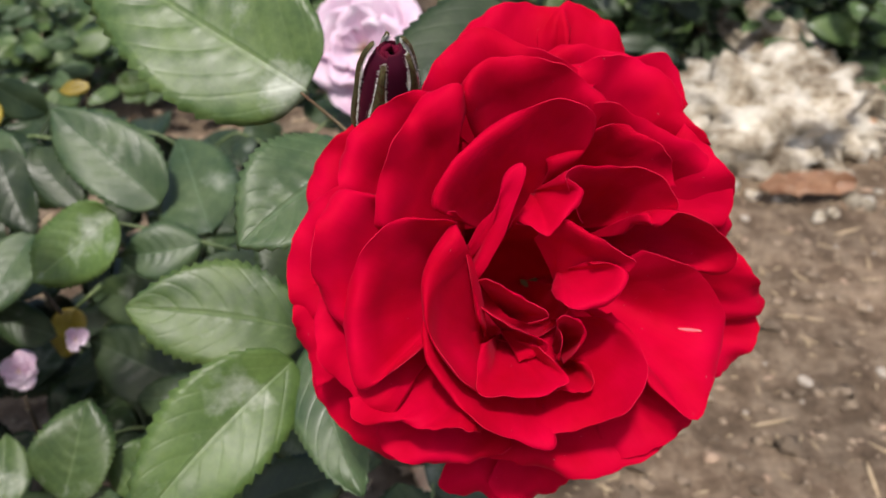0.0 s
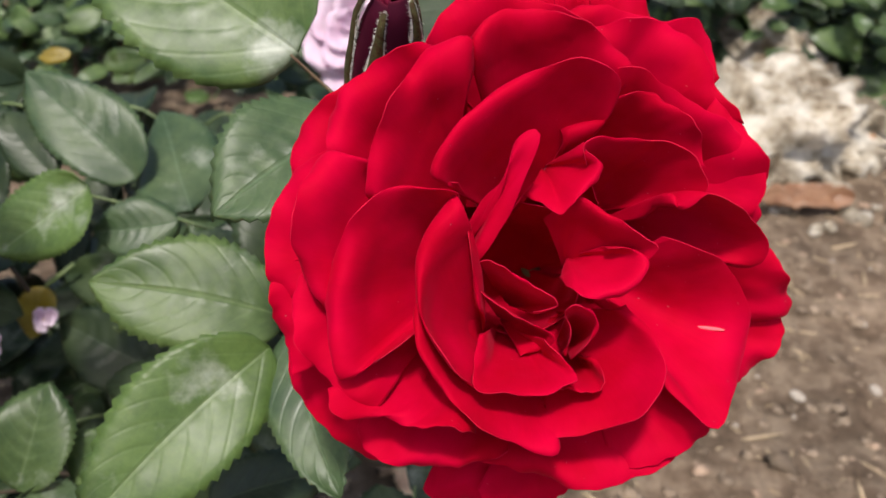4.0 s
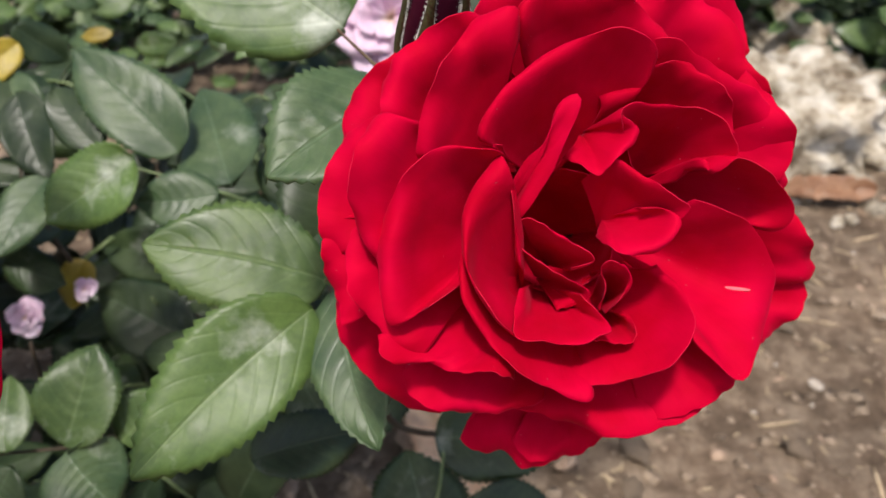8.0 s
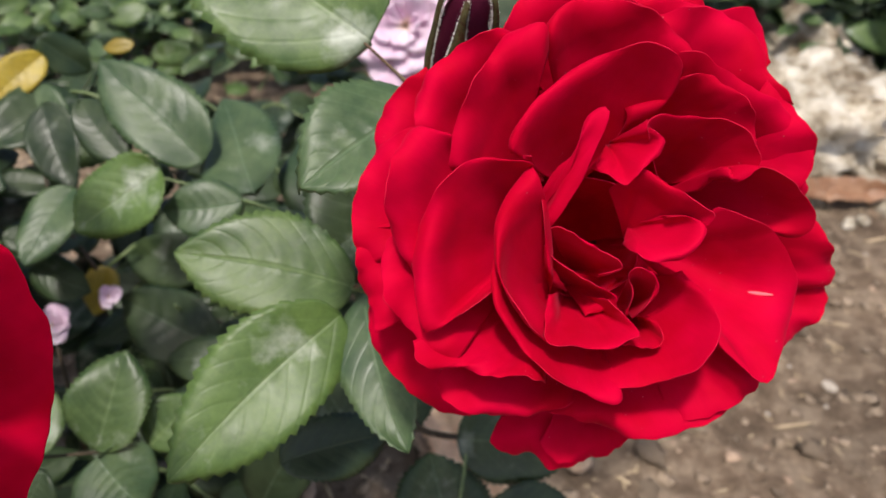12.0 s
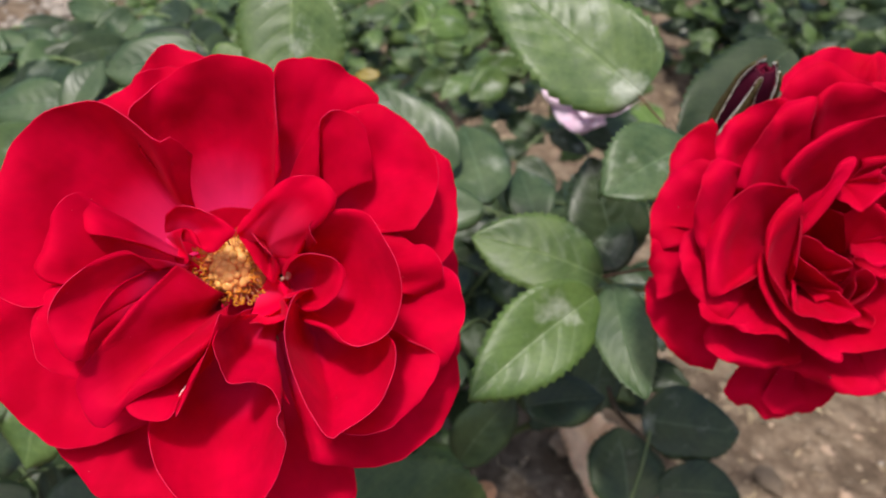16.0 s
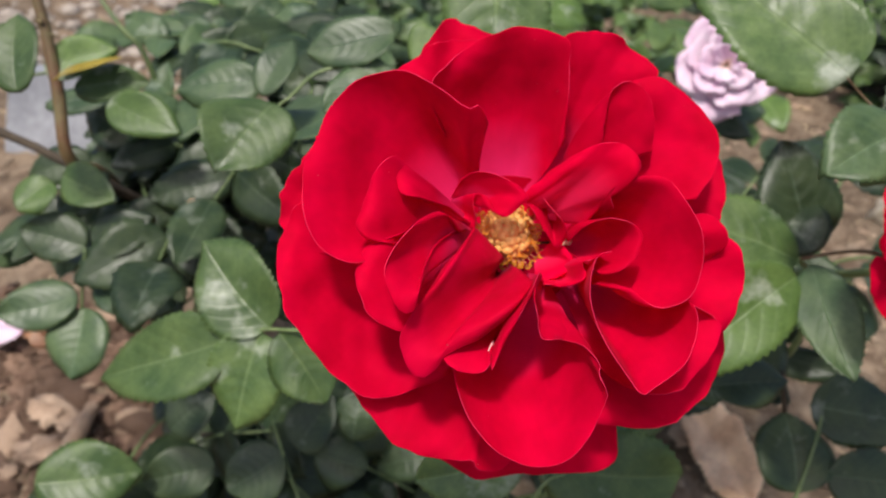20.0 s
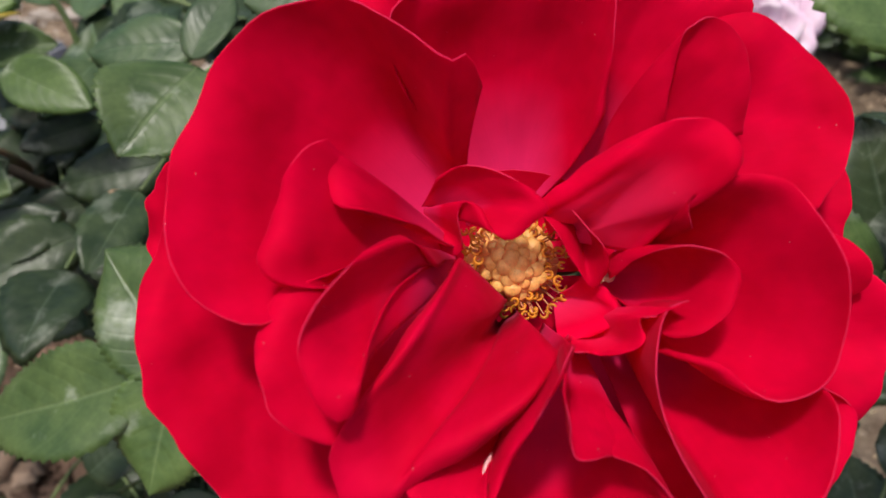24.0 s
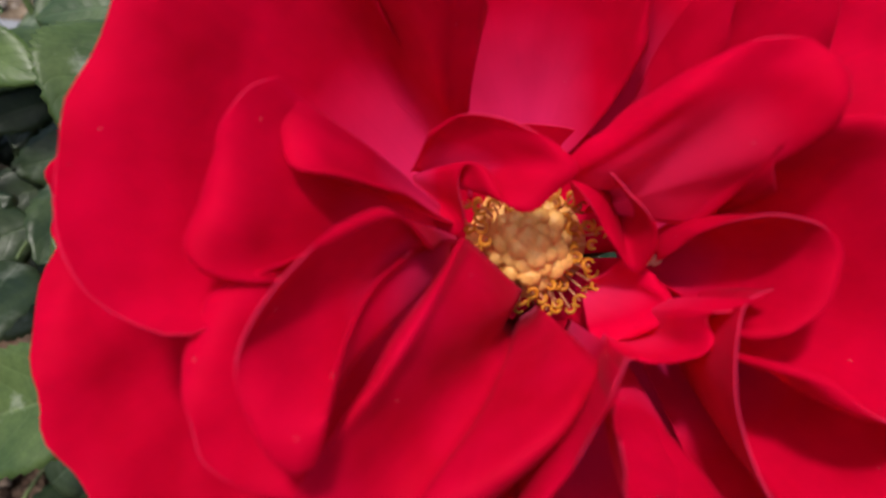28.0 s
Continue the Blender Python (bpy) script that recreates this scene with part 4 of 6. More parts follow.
leaflet(stalk, (-0.0160, 0.1977, 0.4069), (-0.0459, 0.1696, 0.3969), 0.0320, "b", turn=10, quilt=0.014)
leaflet(stalk, (0.0244, 0.2693, 0.4231), (-0.0195, 0.2254, 0.3961), 0.0350, "d", fold=0.12)
stalk = tube("leaf_stalk", [(0.0045, 0.1969, 0.3495), (-0.0142, 0.2011, 0.3505), (-0.0367, 0.1979, 0.3430)], [0.0011, 0.0008, 0.0006], STEM_RED, bush, 6)
leaflet(stalk, (-0.0366, 0.1999, 0.3405), (-0.0909, 0.1986, 0.3520), 0.0328, "g", fold=0.12, turn=6)
leaflet(stalk, (-0.0384, 0.1855, 0.3427), (-0.0779, 0.1383, 0.3196), 0.0328, "l", fold=0.2, turn=-10)
leaflet(stalk, (-0.0336, 0.1929, 0.3445), (-0.0157, 0.1500, 0.3264), 0.0229, "b", turn=12)
leaflet(stalk, (-0.0324, 0.2042, 0.3431), (-0.0522, 0.2394, 0.3503), 0.0299, "d")
stalk = tube("leaf_stalk", [(-0.0475, 0.2664, 0.3111), (-0.0654, 0.2786, 0.3106), (-0.1074, 0.2968, 0.3090), (-0.1318, 0.2997, 0.3123)], [0.0011, 0.0009, 0.0007, 0.0006], STEM, bush, 6)
leaflet(stalk, (-0.1185, 0.3120, 0.3130), (-0.1666, 0.3395, 0.3478), 0.0348, "b")
leaflet(stalk, (-0.0917, 0.3055, 0.3046), (-0.1219, 0.3563, 0.3244), 0.0387, "b")
leaflet(stalk, (-0.0950, 0.2909, 0.3097), (-0.1276, 0.2850, 0.3052), 0.0237, "b")
leaflet(stalk, (-0.1280, 0.2897, 0.3244), (-0.1584, 0.2693, 0.3024), 0.0321, "l")
leaflet(stalk, (-0.0560, 0.2647, 0.3171), (-0.0952, 0.2760, 0.3057), 0.0169, "b")
leaflet(stalk, (-0.0647, 0.3105, 0.2951), (-0.0840, 0.3444, 0.3093), 0.0288, "b")
leaflet(stalk, (-0.1520, 0.3127, 0.3128), (-0.1758, 0.3314, 0.3304), 0.0212, "d")
stalk = tube("leaf_stalk", [(-0.0898, 0.2079, 0.2571), (-0.1178, 0.2116, 0.2446), (-0.1453, 0.2160, 0.2329), (-0.1759, 0.2131, 0.2282)], [0.0011, 0.0009, 0.0007, 0.0006], STEM_OLD, bush, 6)
leaflet(stalk, (-0.1349, 0.2036, 0.2502), (-0.1267, 0.2257, 0.2809), 0.0311, "g")
leaflet(stalk, (-0.1592, 0.2081, 0.2388), (-0.1676, 0.2320, 0.2545), 0.0207, "g")
leaflet(stalk, (-0.1327, 0.2025, 0.2487), (-0.1143, 0.1910, 0.2333), 0.0343, "b")
leaflet(stalk, (-0.1150, 0.2084, 0.2487), (-0.1025, 0.2242, 0.2624), 0.0234, "g")
leaflet(stalk, (-0.1528, 0.1980, 0.2420), (-0.1595, 0.1868, 0.2263), 0.0208, "d")
stalk = tube("leaf_stalk", [(-0.1807, 0.3239, 0.2398), (-0.2055, 0.3425, 0.2660), (-0.2184, 0.3702, 0.2881)], [0.0011, 0.0008, 0.0006], STEM_OLD, bush, 6)
leaflet(stalk, (-0.1871, 0.3301, 0.2839), (-0.1971, 0.2928, 0.2646), 0.0248, "b")
leaflet(stalk, (-0.2158, 0.3694, 0.3047), (-0.1902, 0.3384, 0.2782), 0.0250, "d")
leaflet(stalk, (-0.2063, 0.3655, 0.2817), (-0.2316, 0.3846, 0.3086), 0.0317, "b")
leaflet(stalk, (-0.2144, 0.3231, 0.2375), (-0.1829, 0.3182, 0.2315), 0.0225, "d")
leaflet(stalk, (-0.2268, 0.4072, 0.3239), (-0.2079, 0.4159, 0.3020), 0.0211, "d")
leaflet(stalk, (-0.2317, 0.3855, 0.2943), (-0.2005, 0.3627, 0.2806), 0.0256, "b")
stalk = tube("leaf_stalk", [(-0.0977, 0.3179, 0.2043), (-0.1243, 0.3313, 0.2050), (-0.1580, 0.3446, 0.2056)], [0.0011, 0.0008, 0.0006], STEM_OLD, bush, 6)
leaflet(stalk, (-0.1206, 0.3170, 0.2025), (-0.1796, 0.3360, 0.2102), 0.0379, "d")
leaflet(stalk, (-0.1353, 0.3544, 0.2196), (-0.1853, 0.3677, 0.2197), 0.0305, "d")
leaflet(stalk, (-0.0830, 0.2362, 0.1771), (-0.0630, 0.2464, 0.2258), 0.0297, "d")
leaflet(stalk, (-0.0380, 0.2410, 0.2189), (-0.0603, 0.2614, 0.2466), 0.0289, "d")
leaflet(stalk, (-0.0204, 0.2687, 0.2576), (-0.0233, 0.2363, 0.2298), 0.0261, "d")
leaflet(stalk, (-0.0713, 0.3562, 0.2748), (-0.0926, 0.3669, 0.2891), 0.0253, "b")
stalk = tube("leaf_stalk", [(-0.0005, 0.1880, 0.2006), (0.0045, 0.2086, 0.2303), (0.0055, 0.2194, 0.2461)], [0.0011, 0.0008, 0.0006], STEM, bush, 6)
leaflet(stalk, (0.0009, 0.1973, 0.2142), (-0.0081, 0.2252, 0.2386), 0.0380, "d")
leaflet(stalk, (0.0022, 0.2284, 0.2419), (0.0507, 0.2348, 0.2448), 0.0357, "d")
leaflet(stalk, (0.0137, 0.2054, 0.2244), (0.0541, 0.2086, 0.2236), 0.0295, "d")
stalk = tube("leaf_stalk", [(-0.2035, 0.1288, 0.3125), (-0.2242, 0.1274, 0.3076), (-0.2408, 0.1313, 0.3003), (-0.2516, 0.1276, 0.2981)], [0.0011, 0.0009, 0.0007, 0.0006], STEM, bush, 6)
leaflet(stalk, (-0.2388, 0.1325, 0.3014), (-0.2770, 0.1470, 0.3242), 0.0361, "g", turn=-5)
leaflet(stalk, (-0.2538, 0.1270, 0.2979), (-0.3152, 0.1152, 0.2633), 0.0357, "g", turn=5)
leaflet(stalk, (-0.2416, 0.1302, 0.2989), (-0.2462, 0.1059, 0.2657), 0.0335, "g", turn=-5)
leaflet(stalk, (-0.2332, 0.1284, 0.3028), (-0.2098, 0.1177, 0.2809), 0.0262, "g")
stalk = tube("leaf_stalk", [(-0.2328, 0.2220, 0.3832), (-0.2509, 0.2145, 0.3776), (-0.2606, 0.2054, 0.3675), (-0.2669, 0.1954, 0.3638)], [0.0011, 0.0009, 0.0007, 0.0006], STEM, bush, 6)
leaflet(stalk, (-0.2636, 0.1944, 0.3702), (-0.2723, 0.1598, 0.3534), 0.0388, "g", turn=-10)
leaflet(stalk, (-0.2944, 0.2502, 0.3527), (-0.3345, 0.2365, 0.3447), 0.0281, "b")
leaflet(stalk, (-0.2853, 0.2292, 0.3555), (-0.2789, 0.2558, 0.3739), 0.0190, "b")
leaflet(stalk, (-0.2210, 0.2324, 0.3945), (-0.2580, 0.2192, 0.3863), 0.0248, "b")
leaflet(stalk, (-0.2203, 0.2238, 0.3822), (-0.2421, 0.1985, 0.3700), 0.0220, "b")
leaflet(stalk, (-0.2113, 0.2276, 0.3850), (-0.1971, 0.2385, 0.3965), 0.0223, "g")
stalk = tube("leaf_stalk", [(-0.3623, 0.1690, 0.2211), (-0.3630, 0.1745, 0.2468), (-0.3618, 0.1833, 0.2766)], [0.0011, 0.0008, 0.0006], STEM, bush, 6)
leaflet(stalk, (-0.3598, 0.1821, 0.2567), (-0.3127, 0.1745, 0.2589), 0.0269, "b")
leaflet(stalk, (-0.3613, 0.1741, 0.2458), (-0.3567, 0.1466, 0.2228), 0.0327, "b")
leaflet(stalk, (-0.3669, 0.1769, 0.2513), (-0.3983, 0.1540, 0.2453), 0.0256, "b")
leaflet(stalk, (-0.3675, 0.1903, 0.2706), (-0.4018, 0.1882, 0.2774), 0.0259, "d")
leaflet(stalk, (-0.3633, 0.1914, 0.2709), (-0.3391, 0.2078, 0.2873), 0.0259, "d")
leaflet(stalk, (-0.3917, 0.2047, 0.2803), (-0.3697, 0.2207, 0.2969), 0.0236, "d")
stalk = tube("leaf_stalk", [(-0.1266, 0.0935, 0.2579), (-0.1187, 0.1013, 0.2844), (-0.1116, 0.1055, 0.2884)], [0.0011, 0.0008, 0.0006], STEM, bush, 6)
leaflet(stalk, (-0.1200, 0.1046, 0.2895), (-0.0650, 0.1314, 0.2767), 0.0386, "g")
leaflet(stalk, (-0.1275, 0.1134, 0.2865), (-0.1680, 0.1035, 0.2664), 0.0283, "g")
leaflet(stalk, (-0.0568, 0.1755, 0.2843), (-0.0226, 0.1948, 0.2844), 0.0220, "d")
leaflet(stalk, (-0.0278, 0.2198, 0.3392), (-0.0505, 0.2348, 0.3758), 0.0335, "d")
stalk = tube("leaf_stalk", [(-0.2205, 0.1338, 0.1658), (-0.2371, 0.1460, 0.1879), (-0.2549, 0.1613, 0.2147)], [0.0011, 0.0008, 0.0006], STEM, bush, 6)
leaflet(stalk, (-0.2412, 0.1566, 0.2041), (-0.2273, 0.1750, 0.2264), 0.0253, "d")
leaflet(stalk, (-0.2460, 0.1537, 0.2013), (-0.2691, 0.1361, 0.1830), 0.0309, "d")
leaflet(stalk, (-0.2297, 0.1579, 0.2027), (-0.2036, 0.1597, 0.1978), 0.0281, "d")
leaflet(stalk, (-0.2805, 0.1468, 0.1837), (-0.3155, 0.1344, 0.1760), 0.0288, "d")
leaflet(stalk, (-0.3112, 0.1579, 0.1907), (-0.2921, 0.1732, 0.2071), 0.0265, "d")
leaflet(stalk, (-0.3511, 0.1045, 0.1966), (-0.3070, 0.1244, 0.1947), 0.0353, "g")
leaflet(stalk, (-0.2146, 0.1651, 0.2086), (-0.2143, 0.1800, 0.2298), 0.0225, "d")
stalk = tube("leaf_stalk", [(-0.3958, 0.2320, 0.3381), (-0.4039, 0.2333, 0.3423), (-0.4103, 0.2203, 0.3432)], [0.0011, 0.0008, 0.0006], STEM, bush, 6)
leaflet(stalk, (-0.3693, 0.1700, 0.3656), (-0.3844, 0.1960, 0.3894), 0.0244, "g")
leaflet(stalk, (-0.4076, 0.2421, 0.3382), (-0.3938, 0.2777, 0.3498), 0.0271, "g")
leaflet(stalk, (-0.3958, 0.2399, 0.3317), (-0.3595, 0.2527, 0.3396), 0.0206, "g")
leaflet(stalk, (-0.3706, 0.2343, 0.3341), (-0.3296, 0.2254, 0.3274), 0.0228, "l")
leaflet(stalk, (-0.3913, 0.2044, 0.2975), (-0.3984, 0.1854, 0.2900), 0.0228, "g")
leaflet(stalk, (-0.3863, 0.2074, 0.3003), (-0.3534, 0.2003, 0.2984), 0.0228, "g")
cane = tube("cane", [(0.0290, 0.1875, 0.3739), (0.0251, 0.2027, 0.3535), (-0.0059, 0.2300, 0.3215), (-0.0364, 0.2488, 0.2947), (-0.0567, 0.2955, 0.1914), (-0.0952, 0.4184, 0.0000)], [0.0026, 0.0022, 0.0020, 0.0020, 0.0026, 0.0040], STEM, bush, 9, bumpy=0.06)
cane = tube("cane", [(-0.1417, 0.0837, 0.3982), (-0.1429, 0.1119, 0.3594), (-0.1426, 0.1756, 0.2384), (-0.1455, 0.3166, 0.0000)], [0.0028, 0.0026, 0.0030, 0.0045], STEM, bush, 9, bumpy=0.06)
cane = tube("cane", [(-0.4139, 0.2474, 0.3829), (-0.4055, 0.2397, 0.3607), (-0.3962, 0.2285, 0.3333), (-0.3897, 0.2199, 0.3014), (-0.3957, 0.2641, 0.2603), (-0.5100, 0.5080, 0.0000)], [0.0026, 0.0030, 0.0033, 0.0033, 0.0032, 0.0036], STEM_RED, bush, 9, bumpy=0.06)
cane = tube("cane", [(-0.4417, 0.2262, 0.3076), (-0.4162, 0.2266, 0.3009), (-0.3873, 0.2261, 0.2919), (-0.3672, 0.2479, 0.2644)], [0.0024, 0.0024, 0.0026, 0.0026], STEM_OLD, bush, 9, bumpy=0.06)
cane = tube("cane", [(-0.4343, 0.3230, 0.3552), (-0.4133, 0.3146, 0.3373), (-0.3994, 0.3162, 0.3180), (-0.3874, 0.3265, 0.2410)], [0.0012, 0.0015, 0.0016, 0.0020], STEM, bush, 9, bumpy=0.06)
cane = tube("cane", [(-0.0367, 0.1979, 0.3430), (-0.0223, 0.2255, 0.3123), (-0.0086, 0.2814, 0.2173), (-0.0786, 0.4202, 0.0000)], [0.0011, 0.0014, 0.0020, 0.0030], STEM, bush, 9, bumpy=0.06)
cane = tube("cane", [(-0.2242, 0.1274, 0.3076), (-0.1916, 0.1535, 0.2914), (-0.1593, 0.2116, 0.1886), (-0.1455, 0.3166, 0.0000)], [0.0012, 0.0018, 0.0030, 0.0040], STEM, bush, 9, bumpy=0.06)
cane = tube("cane", [(-0.0190, 0.2201, 0.2664), (-0.0016, 0.2521, 0.2189), (0.0824, 0.4526, 0.0000)], [0.0012, 0.0014, 0.0020], STEM_OLD, bush, 9, bumpy=0.06)
# ---- the golden centre of the open rose ----
def ball(name, centre, r, mat, parent, squash=1.0, label="", segs=8, seed=0):
    rnd = random.Random(seed)
    verts, faces = [], []
    for i in range(segs // 2 + 1):
        a = math.pi * i / (segs // 2)
        for j in range(segs):
            b = 2 * math.pi * j / segs
            k = r * (1 + 0.10 * (rnd.random() - 0.5))
            verts.append((centre[0] + k * math.sin(a) * math.cos(b), centre[1] + k * math.sin(a) * math.sin(b), centre[2] + k * squash * math.cos(a)))
    for i in range(segs // 2):
        for j in range(segs):
            p, q = i * segs + j, i * segs + (j + 1) % segs
            faces.append((p, p + segs, q + segs, q))
    return link_mesh(name, verts, faces, mat, parent, label=label)


cup = vec((-0.2772, 0.6951, -6.0000)) * MM
ball("receptacle", cup - vec((0, 0, 0.006)), 0.0085, CARPEL, open_rose, 0.7, "greenish gold flower base", 14)
rnd = random.Random(5)
for k in range(27):
    a, q = 2.39996 * k, math.sqrt((k + 0.5) / 27)
    place = cup + vec((math.cos(a) * q * 0.0048, math.sin(a) * q * 0.0054, 0.0048 - 0.003 * q * q + rnd.uniform(-0.0005, 0.0005)))
    ball("stigma", place, rnd.uniform(0.0012, 0.0018), CARPEL, open_rose, 0.75, seed=k)
for k in range(78):
    a = 2 * math.pi * k / 78 + rnd.uniform(-0.08, 0.08)
    far = rnd.uniform(0.0056, 0.0104)
    if 0.2 < a < 1.2:
        far *= 0.8
    out = vec((math.cos(a), math.sin(a), 0))
    foot = cup + out * 0.0056 + vec((0, 0, -0.003))
    head = cup + out * far + vec((0, 0, rnd.uniform(0.0005, 0.0045)))
    mid = (foot + head) / 2 + vec((0, 0, 0.0012))
    stamen = tube("stamen", [foot, mid, head], [0.00016, 0.00015, 0.00012], FILAMENT, open_rose, 5)
    turn, lean = rnd.uniform(0, 6.28), rnd.uniform(-0.6, 0.6)
    e1 = vec((math.cos(turn), math.sin(turn), lean))
    e2 = vec((-math.sin(turn), math.cos(turn), 0.4 * lean))
    size = rnd.uniform(0.00055, 0.00085)
    ring = [head + (e1 * math.cos(s) + e2 * math.sin(s)) * size for s in np.linspace(0.3, 5.0, 8)]
    tube("anther", ring, [0.00016, 0.00022, 0.00025, 0.00026, 0.00026, 0.00025, 0.00022, 0.00015], ANTHER, stamen, 6)
lump = vec((14.7173, -1.1979, 1.0000)) * MM
withered = ball("withered_stamen", lump, 0.0011, TAN, open_rose, 1.1, "pale withered stamen", 8, 3)
tube("stalk", [lump, lump + vec((-0.002, -0.0012, -0.001)), lump + vec((-0.005, -0.0025, -0.004))], [0.0005, 0.0004, 0.0003], TAN, withered, 6)


def fleck(parent, x, y, half, turn, mat, label):
    """A thin mark that lies on the foremost petal at x, y of the flower's frame."""
    bpy.context.view_layer.update()
    top, up = Vector((x * MM, y * MM, -1.0)), Vector((0, 0, 1))
    for p in parent.children:
        if p.name.startswith("petal"):
            hit, at, normal, _ = p.ray_cast((x * MM, y * MM, 0.08), (0, 0, -1))
            if hit and at.z > top.z:
                top, up = at.copy(), normal.copy()
    ob = ball("scar", (0, 0, 0), 1.0, mat, parent, 1.0, label, 10, 2)
    ob.location, ob.scale = top, vec(half) * MM
    ob.rotation_mode = "QUATERNION"
    ob.rotation_quaternion = Vector((0, 0, 1)).rotation_difference(up) @ Euler((0, 0, radians(turn))).to_quaternion()
    return ob


fleck(open_rose, -6.6, -26.2, (0.50, 1.9, 0.35), 5, WHITE_SCAR, "pale pink scar on a petal")
fleck(rose, 39.6, -15.4, (3.4, 0.4, 0.10), -5, SCAR, "pale scratch on a petal")

# ---- sepals and hips under both roses ----
def calyx(parent, deep):
    hip = ball("hip", vec((0.0, -0.002, -deep - 0.006)), 0.0075, STEM, parent, 1.25, "green swollen hip below the petals", 12)
    for k in range(5):
        a = 2 * math.pi * k / 5 + 0.4
        o = vec((math.cos(a), math.sin(a), 0))
        s = vec((-math.sin(a), math.cos(a), 0))
        grid = []
        for i in range(8):
            v = i / 7
            c = vec((0, -0.002, -deep)) + o * (0.004 + 0.024 * v) + vec((0, 0, -0.010 * v * v))
            w = 0.0045 * math.sin(math.pi * min(1, 0.12 + 0.88 * v)) + 0.0004
            grid.append([c + s * u * w + vec((0, 0, 0.0012 * u * u)) for u in (-1, -0.5, 0, 0.5, 1)])
        verts, faces, uv = shell(grid, 0.0006)
        link_mesh("sepal", verts, faces, SEPAL, parent, uv)


calyx(rose, 0.066)
calyx(open_rose, 0.020)

# ---- the closed bud beside the full rose ----
bud_top, bud_foot = vec((-0.0085, 0.1664, 0.4477)), vec((-0.0102, 0.1871, 0.4071))
bud = empty("rosebud", pose(*bud_foot), "dark red rosebud held in brown-green hairy sepals", "rosebud")
axis = unit(bud_top - bud_foot)
side = unit(np.cross(axis, (0, -0.8, 0.6)))
front = np.cross(side, axis)
tall = np.linalg.norm(bud_top - bud_foot)


def bud_at(v, a, r, swell=0.0):
    w = r * (max(0.015, math.sin(math.pi * min(0.995, 0.10 + 0.82 * v))) ** 0.6) + swell
    return axis * tall * v + (side * math.cos(a) + front * math.sin(a)) * w


for k in range(4):
    a0, grid = 1.6 * k + 0.5, []
    for i in range(12):
        v = i / 11
        grid.append([bud_at(v * (1.0 - 0.02 * k) + 0.05, a0 + u * 1.2, 0.0076 - 0.0003 * k, 0.0002 * u) for u in np.linspace(-1, 1, 9)])
    verts, faces, uv = shell(grid, 0.0006)
    link_mesh("petal", verts, faces, PETAL_BUD, bud, uv)
top = axis * tall * 0.98
for k in range(3):
    a = 2.1 * k
    pts = [top + (side * math.cos(a + s) + front * math.sin(a + s)) * 0.0022 * (1 - 0.18 * s) + axis * 0.0009 * s for s in np.linspace(0, 2.6, 6)]
    tube("petal_fold", pts, [0.0007, 0.0009, 0.0009, 0.0008, 0.0007, 0.0004], PETAL_BUD, bud, 6)
for k in range(5):
    a0 = 1.80 + 2 * math.pi * k / 5
    grid = []
    for i in range(16):
        v = i / 15
        w = 0.60 * (1 - v) ** 0.9 * (0.6 + 0.4 * math.sin(math.pi * v)) + 0.05
        flare = 0.0007 + (0.008 if k in (1, 4) else 0.003) * max(0.0, v - 0.70) - (0.006 if k == 1 else 0.0) * max(0.0, v - 0.88)
        grid.append([bud_at(0.02 + (1.05 if k else 1.00) * v, a0 + u * w, 0.0078, flare - 0.0006 * abs(u)) for u in np.linspace(-1, 1, 7)])
    verts, faces, uv = shell(grid, 0.0008)
    sepal = link_mesh("sepal", verts, faces, SEPAL, bud, uv)
    hv, hf = [], []
    rr = random.Random(k)
    for e in (0, 6):
        for i in range(1, 15):
            for _ in range(42):
                part_ = rr.random()
                p = grid[i][e] * (1 - part_) + grid[min(i + 1, 15)][e] * part_ + vec([rr.uniform(-0.0002, 0.0002) for _ in range(3)])
                way = unit(grid[i][e] - grid[i][3] + vec([rr.uniform(-0.001, 0.001) for _ in range(3)])) * rr.uniform(0.0005, 0.0011)
                n = len(hv)
                t1 = unit(np.cross(way, (0.3, 0.5, 0.8))) * 0.00005
                t2 = unit(np.cross(way, t1)) * 0.00005
                hv += [p + t1, p - t1 + t2, p - t1 - t2, p + way]
                hf += [(n, n + 1, n + 3), (n + 1, n + 2, n + 3), (n + 2, n, n + 3)]
    link_mesh("hair_fringe", hv, hf, HAIR, sepal, smooth=False, label="fine white hairs along the sepal edge")
ball("hip", -axis * 0.004, 0.0058, STEM, bud, 1.2, "green hip", 12)
tube("stem", [-axis * 0.006, -axis * 0.03 + front * -0.006, -axis * 0.07 + front * -0.03], [0.0017, 0.0016, 0.0018], STEM, bud, 8)


